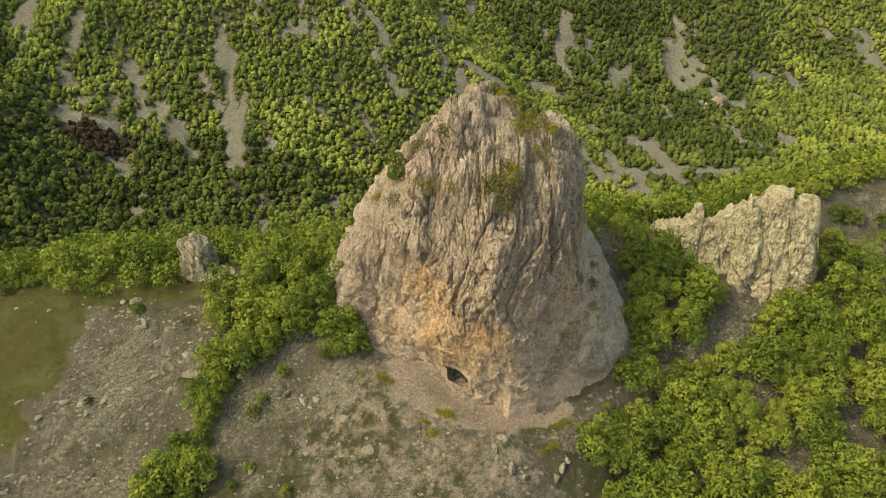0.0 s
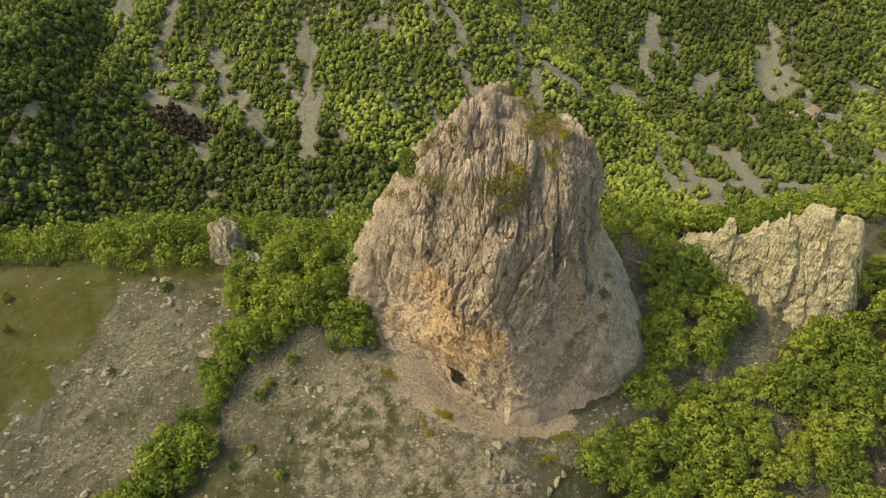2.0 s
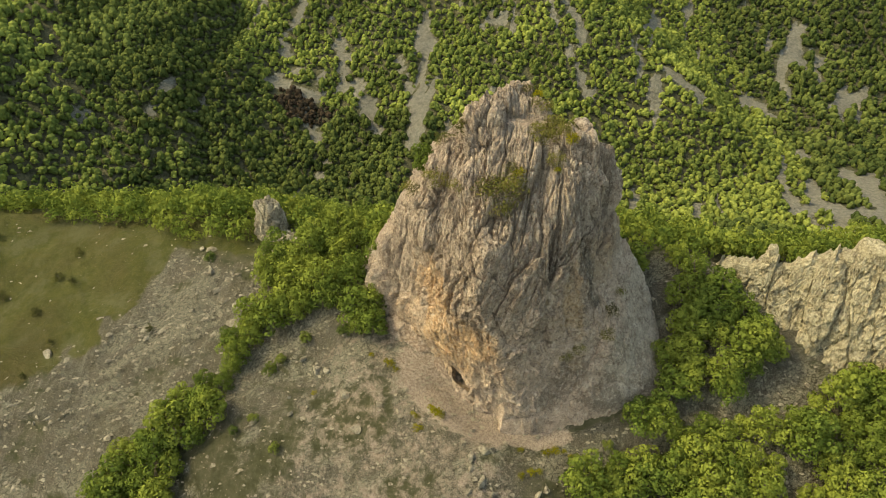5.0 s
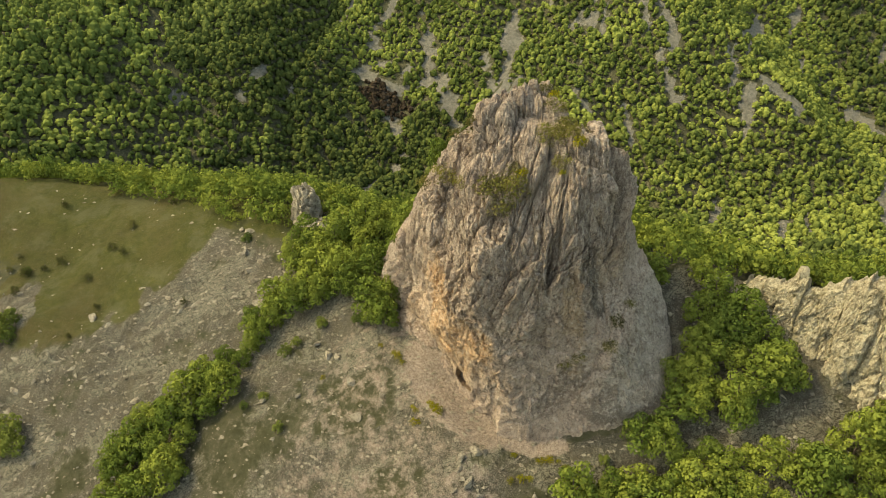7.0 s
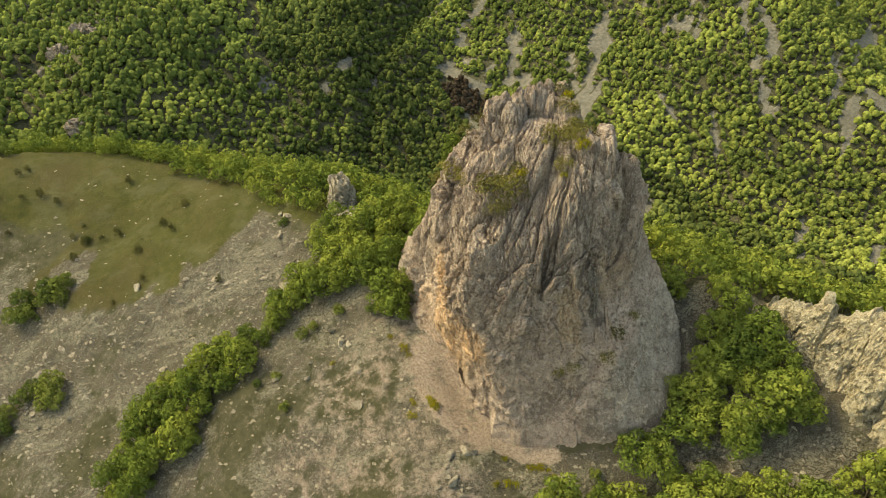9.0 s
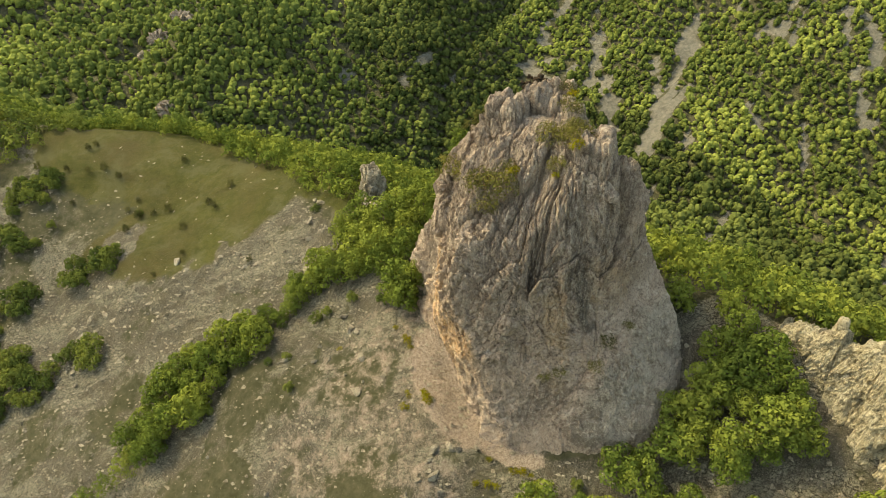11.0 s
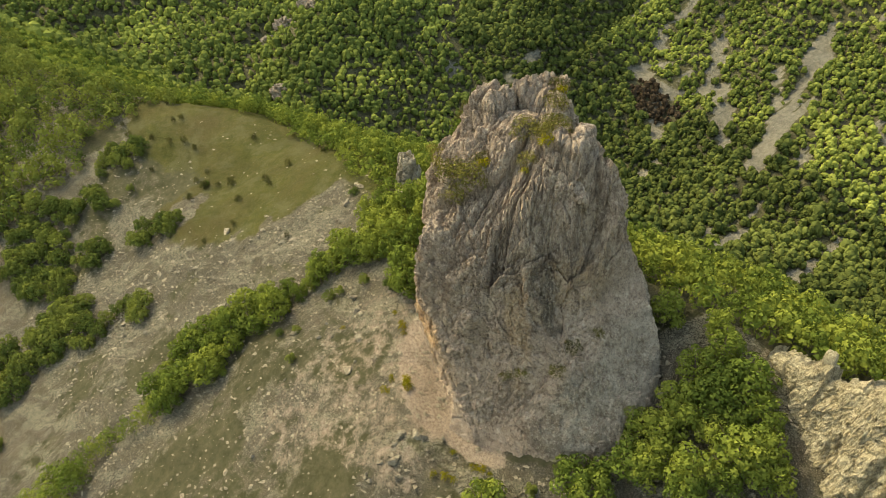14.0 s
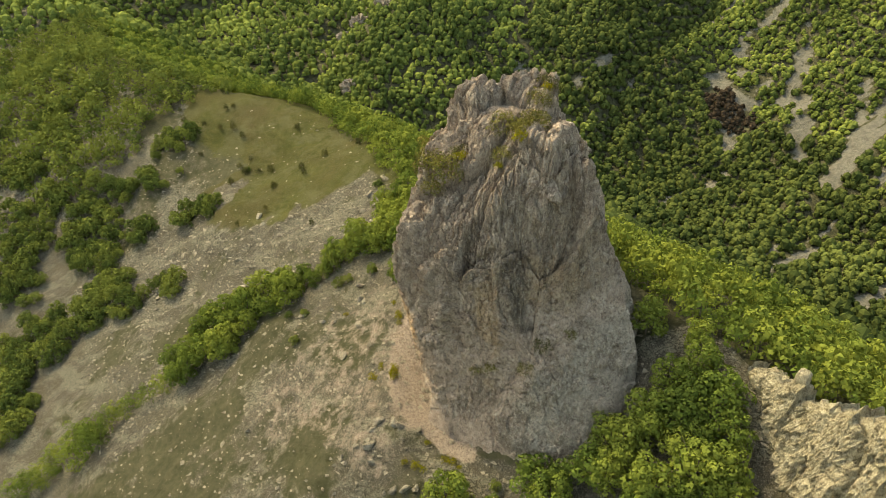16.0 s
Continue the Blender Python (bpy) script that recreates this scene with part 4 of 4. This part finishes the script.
MEADOW = [(-150.4, 91.3), (-150.5, 76.9), (-135.5, 81.6), (-130.8, 85.2), (-127.6, 88.5), (-122.7, 89.8), (-131, 113), (-83.7, 112.2), (-89.6, 104.7),
          (-89.0, 97.7), (-84.4, 96.8), (-99.7, 91.8), (-87.6, 89.3), (-109.6, 88.7), (-103.5, 85.4), (-102.3, 88.8), (-108.8, 85.1), (-101.3, 80.8),
          (-80.4, 84.6), (-60.4, 90.6), (-80.3, 77.0), (-118.1, 116.6), (-138.7, 89.3), (-138.2, 91.7), (-124.4, 77.3), (-143.4, 76.6), (-112, 104), (-104, 113)]
plant("juniper", "small dark juniper bush on the grassy hill", "shrub", "junipers on the meadow", JUNIPERS, *np.array(MEADOW).T, rng, 0.6, 1.15)
plant("shrub", "rounded green shrub among stones", "shrub", "lone shrubs", BUSHES, *np.array([(-56.2, 106.2), (-30, 88.2), (-31.5, 86.5), (-30.5, 78.6), (-24.2, 74.5), (-33, 76), (-122.3, 70.3), (-104.5, 86.3), (-27, 92), (27, 87), (-20, 93.5)]).T, rng, 0.4, 0.75)
plant("broom", "small yellow-flowering broom bush by the cliff foot", "shrub", "broom bushes", BROOMS,
      *np.array([(-9.8, 89.9), (-8.6, 89.4), (-10.8, 90.3), (-0.8, 84.8), (1.0, 83.8), (0.2, 84.2), (-2.6, 83.2), (-1.7, 81.3), (-3.4, 83.6), (14.5, 83.1), (18.3, 84.0),
                 (20.8, 85.0), (17.0, 79.9), (-21.6, 84.3), (15.6, 78.8), (-13.6, 90.8), (19.5, 84.4), (22, 84.6), (18, 80.6)]).T, rng, 0.6, 1.25)
# shrubs rooted in the cracks of the tower
def surface(ob):
    v = np.empty(len(ob.data.vertices) * 3, np.float32)
    ob.data.vertices.foreach_get("co", v)
    return v.reshape(-1, 3)


SKIN = np.concatenate([surface(o) for o in (tower, *tower.children)])


def rooted(x, y, z):
    """The place on the tower's surface nearest to a point."""
    return SKIN[((SKIN - np.array((x, y, z), np.float32)) ** 2).sum(1).argmin()].tolist()


for x, y, z, s in ((8.1, 89.4, 57.4, 1.75), (9.3, 90.0, 58.6, 1.3), (6.8, 89.6, 58.4, 1.2), (7.8, 89.0, 55.8, 1.0), (0.5, 98.3, 63.3, 1.0), (-3.2, 92.9, 56.7, 1.1), (0.5, 90.4, 57.0, 0.8),
                   (-4.4, 103.5, 58.6, 1.0), (13.2, 100.8, 64.2, 1.15), (11.7, 97.4, 63.5, 1.1), (14.2, 98.3, 64.2, 0.7), (15.0, 95.0, 61.0, 0.8), (-10.4, 102.5, 50.0, 0.8),
                   (21.6, 90.4, 34.2, 0.6), (20.2, 88.9, 32.4, 0.55), (24.4, 95.9, 38.0, 0.7), (24.4, 93.9, 35.3, 0.65), (26.4, 99.6, 40.7, 0.5), (10.2, 103.2, 65.8, 1.0), (7.9, 106.6, 66.4, 0.9),
                   (8.7, 92.8, 59.7, 0.8), (-3.3, 98.5, 61.2, 0.7), (11.9, 100.3, 64.3, 1.0), (12.4, 102.4, 64.0, 0.9), (-7.5, 97.0, 52.0, 0.7)):
    x, y, z = rooted(x, y - 1.0, z + 0.6)
    t = copy_thing(CRACK[int(10 * s) % 2], pose(x, y, z - 0.7 * s, 14, 0, 40 * z))
    t.scale = (s, s, s * 0.9)
    tagged(t, "wiry olive shrub rooted in a crack of the rock", "shrub", "shrubs on the rock tower")
for x, y, z, s in ((16.2, 96.6, 63.0, 1.3), (8.9, 105.6, 66.6, 1.1), (9.6, 91.6, 59.4, 1.2), (14.8, 93.8, 60.4, 0.8)):
    x, y, z = rooted(x, y - 0.5, z + 1)
    t = copy_thing(BROOMS[int(10 * s) % 3], pose(x, y, z - 0.15, 10, 0, 50 * z))
    t.scale = (s, s, s)
    tagged(t, "yellow-flowering broom on the top of the rock", "shrub", "broom on the rock tower")
x, y, z = rooted(-6.4, 100.0, 54.5)
t = copy_thing(TREES[2], pose(x, y, z - 0.4, 0, -14, 0))
t.scale = (0.75, 0.75, 0.85)
tagged(t, "small flat-topped pine leaning from the rock shoulder", "tree", "pine on the rock")
drop_kinds(TREES + CRACK + BUSHES + JUNIPERS + BROOMS)


# ---- boulders ----
BOULDERS = [(7.9, 78.5, 0.9), (9.6, 80.1, 1.0), (10.6, 80.6, 0.8), (10.4, 75.5, 1.0), (8.3, 76.8, 0.6), (23.2, 84.0, 1.1), (18.5, 77.2, 0.9), (17.5, 76.0, 0.7), (-20.8, 87.8, 0.8),
            (-26.2, 89.3, 0.8), (-16.0, 84.5, 1.0), (-12.2, 79.8, 0.8), (-30.0, 78.4, 0.8), (-9.5, 83.8, 0.6), (19.6, 78.6, 0.6), (12.5, 74.9, 0.6), (9.0, 74.0, 0.5), (-79.5, 82.6, 0.9),
            (-24.2, 80.5, 0.6), (-23.1, 88.1, 1.0), (-51, 100, 1.1), (-54, 103, 0.9), (-48, 98, 1.0), (-44.1, 94.2, 1.2), (-57, 108.5, 1.1), (-60, 109, 0.8)]
STONES = []
for k in range(6):
    r2 = np.random.default_rng(700 + k)
    A, L = np.meshgrid(np.linspace(-math.pi, math.pi, 26, endpoint=False), np.radians(np.linspace(-86, 86, 13)))
    d = np.c_[(np.cos(A) * np.cos(L)).ravel(), (np.sin(A) * np.cos(L)).ravel(), np.sin(L).ravel()]
    n = r2.normal(size=(13, 3)) * (1, 1, 0.8)
    n /= np.linalg.norm(n, axis=1)[:, None]
    q = d * ray_planes(d, [(v, r2.uniform(0.55, 0.95)) for v in n], 40)[:, None].clip(0, 1.5) * (1.15, 0.6 + 0.06 * k, 0.62)
    q = q * (1 + 0.05 * fbm(q[:, 0] * 3, q[:, 1] * 3, q[:, 2] * 3, 2, 710 + k))[:, None]
    STONES.append(new("boulder", mesh_from("boulder", q, grid_faces(13, 26, True), STONE)))
for k, (x, y, s) in enumerate(BOULDERS):
    z = float(ground_z(np.array([x]), np.array([y]))[0])
    t = copy_thing(STONES[k % 6], pose(x, y, z + 0.2 * s, rng.uniform(-25, 25), rng.uniform(-25, 25), rng.uniform(0, 360)))
    t.scale = (s, s, s)
    tagged(t, "pale angular boulder lying on the stony slope", "boulder", "boulders below the rock")
bx, by = scatter(rng, -100, -40, 52, 106, 3.6, lambda x, y: 0.8 * rib_zone(x, y))
for k, (x, y) in enumerate(zip(bx, by)):
    z = float(ground_z(np.array([x]), np.array([y]))[0])
    t = copy_thing(STONES[k % 6], pose(x, y, z - 0.15, 20 + rng.uniform(-8, 8), rng.uniform(-10, 10), 38 + rng.uniform(-50, 50)))
    t.scale = (rng.uniform(0.5, 1.5), rng.uniform(0.4, 1.0), rng.uniform(0.4, 0.8))
    tagged(t, "pale cracked slab of bedrock rising from the scree", "rock", "bedrock slabs")
    t.name = "bedrock_outcrop"
for ob in STONES:
    bpy.data.objects.remove(ob)


# ---- loose stones of the scree ----
def rubble(name, label, xs, ys, lo, hi, seed):
    rng = np.random.default_rng(seed)
    n = len(xs)
    base = np.array([(1, 0, 0), (-1, 0, 0), (0, 1, 0), (0, -1, 0), (0, 0, 1), (0, 0, -1)], float)
    faces = np.array([(0, 2, 4), (2, 1, 4), (1, 3, 4), (3, 0, 4), (2, 0, 5), (1, 2, 5), (3, 1, 5), (0, 3, 5)])
    v = base[None] * rng.uniform(0.45, 1.15, (n, 6, 1)) + rng.normal(scale=0.12, size=(n, 6, 3))
    v *= (lo + (hi - lo) * rng.uniform(0, 1, (n, 1, 1)) ** 4) * rng.uniform((0.8, 0.5, 0.3), (1.3, 1.0, 0.7), (n, 3))[:, None]
    a = rng.uniform(0, 6.283, n)[:, None]
    x, y = v[:, :, 0] * np.cos(a) - v[:, :, 1] * np.sin(a), v[:, :, 0] * np.sin(a) + v[:, :, 1] * np.cos(a)
    p = np.stack([x + xs[:, None], y + ys[:, None], v[:, :, 2] + ground_z(xs, ys)[:, None] + 0.05], 2).reshape(-1, 3)
    f = (faces[None] + 6 * np.arange(n)[:, None, None]).reshape(-1, 3)
    return tagged(new(name, mesh_from(name, p, f, STONE)), label, "rubble", kind="stuff")


def stony(x, y):
    z = zones(x, y)[0]
    return np.clip(0.15 + 0.85 * z[:, 1] + rib_zone(x, y), 0, 1) * (1 - 0.8 * z[:, 0]) * (crest_d(x, y) > 4) * np.where(x > 26, z[:, 1], 1.0)


rng = np.random.default_rng(21)
bx, by = scatter(rng, -135, 70, 36, 116, 0.72, lambda x, y: 0.85 * stony(x, y))
rubble("scree_stones", "loose grey-beige stones scattered over the scree", bx, by, 0.09, 0.75, 31)


# ---- woods too many to count ----
def clump_crown(seed, height, sprays):
    """A far crown of radius 1: three uneven leafy clumps, with loose sprays round them."""
    rng = np.random.default_rng(seed)
    tris, cs, rs = [], [], []
    for k in range(3):
        a, f = 1.57 * k + rng.uniform(-0.5, 0.5), (0.0, 0.42, 0.48, 0.45)[k]
        r = (0.68, 0.5, 0.46, 0.42)[k] * rng.uniform(0.85, 1.15)
        c = np.array((math.cos(2.1 * k + a) * f, math.sin(2.1 * k + a) * f, height * (0.5 if k == 0 else rng.uniform(0.18, 0.42))))
        cs.append(c)
        rs.append(r)
        ring = [[c + r * rng.uniform(0.8, 1.15) * np.array((math.cos(b) * math.cos(e), math.sin(b) * math.cos(e), 1.15 * math.sin(e))) for b in np.arange(5) * 1.2566 + 0.6 * i + a]
                for i, e in ((0, -0.35), (1, 0.6))]
        top = c + (0, 0, 1.15 * r)
        for i in range(5):
            j = (i + 1) % 5
            tris += [(ring[0][i], ring[0][j], ring[1][i]), (ring[0][j], ring[1][j], ring[1][i]), (ring[1][i], ring[1][j], top)]
    pos, t, bt, _ = leaf_cloud(rng, cs, np.array(rs) * 1.05, sprays, 0.24, 1.0, 0.3, 0.6)
    return np.concatenate([np.array(tris).reshape(-1, 3), np.stack([pos - t - bt * 0.6, pos + t - bt * 0.6, pos + bt], 1).reshape(-1, 3)])


def woods(name, label, xs, ys, radius, count, material, seed, tall=2.2):
    """Trees past counting, radius their usual half width, count the leaf sprays of one."""
    rng = np.random.default_rng(seed)
    size = 1.65 / math.sqrt(count)
    protos = [clump_crown(seed + k, tall * 0.8, count - 14) if count < 70 else crown_mesh("w", seed + k, tall, 1.0, count, size, None, 11, 0.2, 0.2) for k in range(8)]
    zs = ground_z(xs, ys)
    n = len(xs)
    P = np.stack(protos)[rng.integers(0, 8, n)]
    a = rng.uniform(0, 6.283, n)
    s = radius * (0.62 + 0.75 * rng.uniform(0, 1, n) ** 1.3)
    h = rng.uniform(0.75, 1.25, n)
    ca, sa = (np.cos(a) * s)[:, None], (np.sin(a) * s)[:, None]
    v = np.stack([P[:, :, 0] * ca - P[:, :, 1] * sa + xs[:, None], P[:, :, 0] * sa + P[:, :, 1] * ca + ys[:, None],
                  (P[:, :, 2] - 0.15) * (s * h)[:, None] + zs[:, None]], 2).reshape(-1, 3)
    me = mesh_from(name, v, np.arange(len(v)).reshape(-1, 3), material)
    tone_attr(me, np.repeat(rng.uniform(0, 1, n), P.shape[1]))
    return tagged(new(name, me), label, "woodland", kind="stuff")


rng = np.random.default_rng(11)


def ridge_keep(x, y):
    edge = np.interp(x, [-140, -121, -104, -84, -50, -42, -34], [-3, -2.5, 2.6, 9, 11, 10, 1.5]) + 2 * fbm(x / 9, y / 9, octaves=2, seed=140)
    return ((crest_d(x, y) < edge) & (blob(x, y, 7, 102, 19, 14.5) < 0) & (blob(x, y, -44.5, 110, 7, 5) < 0) & (blob(x, y, 41, 116.5, 6, 3.5) < 0) & (blob(x, y, 55, 112, 14, 5, -20) < 0)) * 0.97


woods("slope_woodland", "yellow-green spring trees on the lower slopes", *REST, 2.6, 900, LEAF, 590)
bx, by = scatter(rng, -330, -136, -20, 96, 3.6, lambda x, y: 0.9 * (crest_d(x, y) > -3) * step01(-x - 134 - 0.35 * np.clip(y - 45, 0, 60) + 12 * fbm(x / 20, y / 20, octaves=2, seed=150) + 0.25 * (y - 60), 0, 12))
woods("flank_woodland", "mixed green woodland on the flank of the meadow hill", bx, by, 2.5, 120, WOOD_LEAF, 595)
bx, by = scatter(rng, -330, 125, 60, 172, 2.85, ridge_keep)
front = (bx > -185) & (crest_d(bx, by) > -32) | (bx > 15)
woods("ridge_woodland", "bright yellow-green spring woodland along the ridge", bx[front], by[front], 2.2, 200, LEAF, 600)
woods("back_woodland", "yellow-green spring woodland on the back of the ridge", bx[~front], by[~front], 2.1, 60, LEAF, 610)
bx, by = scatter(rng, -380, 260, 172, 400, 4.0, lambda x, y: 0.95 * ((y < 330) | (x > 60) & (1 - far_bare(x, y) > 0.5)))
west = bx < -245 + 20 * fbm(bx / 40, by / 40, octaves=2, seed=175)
woods("valley_woodland", "deep green woodland on the valley sides", bx[~west], by[~west], 3.2, 36, DEEP_SHADED_LEAF, 620)
woods("west_valley_woodland", "bright green spring woodland on the valley side", bx[west], by[west], 3.0, 36, HAZED_LEAF, 625)
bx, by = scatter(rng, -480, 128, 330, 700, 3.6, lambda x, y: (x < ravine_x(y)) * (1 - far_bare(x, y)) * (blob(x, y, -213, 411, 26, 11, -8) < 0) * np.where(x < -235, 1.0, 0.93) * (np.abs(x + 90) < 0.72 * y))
# The darker leaf on foot and west flank also stands for cloud shade.
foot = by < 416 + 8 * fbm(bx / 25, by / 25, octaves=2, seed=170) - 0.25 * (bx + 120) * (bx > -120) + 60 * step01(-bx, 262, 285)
woods("mountain_woodland", "green spring woodland and scrub on the far spur", bx[~foot], by[~foot], 2.7, 38, HAZED_LEAF, 640)
woods("valley_foot_woodland", "deep green trees at the foot of the far spur, partly darkened for cloud shade", bx[foot], by[foot], 3.2, 40, DEEP_SHADED_LEAF, 645)
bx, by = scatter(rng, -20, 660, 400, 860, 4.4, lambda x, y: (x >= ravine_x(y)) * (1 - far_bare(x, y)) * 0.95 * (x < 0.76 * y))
# Leaf colour, not lighting, parts the sunlit strip from the shaded slope.
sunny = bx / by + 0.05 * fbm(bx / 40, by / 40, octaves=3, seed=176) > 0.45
woods("ravine_woodland", "woodland on the slope beyond the ravine, leaf colour darkened for shade", bx[~sunny], by[~sunny], 3.2, 32, DEEP_SHADED_LEAF, 650)
woods("upper_ravine_woodland", "yellow-green woodland on the hillside beyond the ravine, leaf colour lighter for a sunlit strip", bx[sunny], by[sunny], 3.0, 32, HAZED_LEAF, 655)
bx, by = scatter(rng, -660, -330, 20, 480, 5.2, lambda x, y: 0.95 * ((y < 330) | (np.abs(x + 90) >= 0.72 * y)))
woods("hill_woodland", "green woodland on the hills beyond the meadow", bx, by, 3.3, 32, HAZED_LEAF, 660)
BROWN_LEAF = leaf_material("bare_brown_scrub", (0.04, 0.03, 0.02), (0.075, 0.055, 0.035), (0.08, 0.06, 0.04))
bx, by = scatter(rng, -245, -182, 396, 428, 2.9, lambda x, y: (blob(x, y, -213, 411, 25, 10, -8) + 0.3 * fbm(x / 6, y / 6, octaves=2, seed=160) > 0) * 1.0)
woods("brown_scrub", "patch of leafless brown scrub on the scree", bx, by, 2.3, 52, BROWN_LEAF, 680)
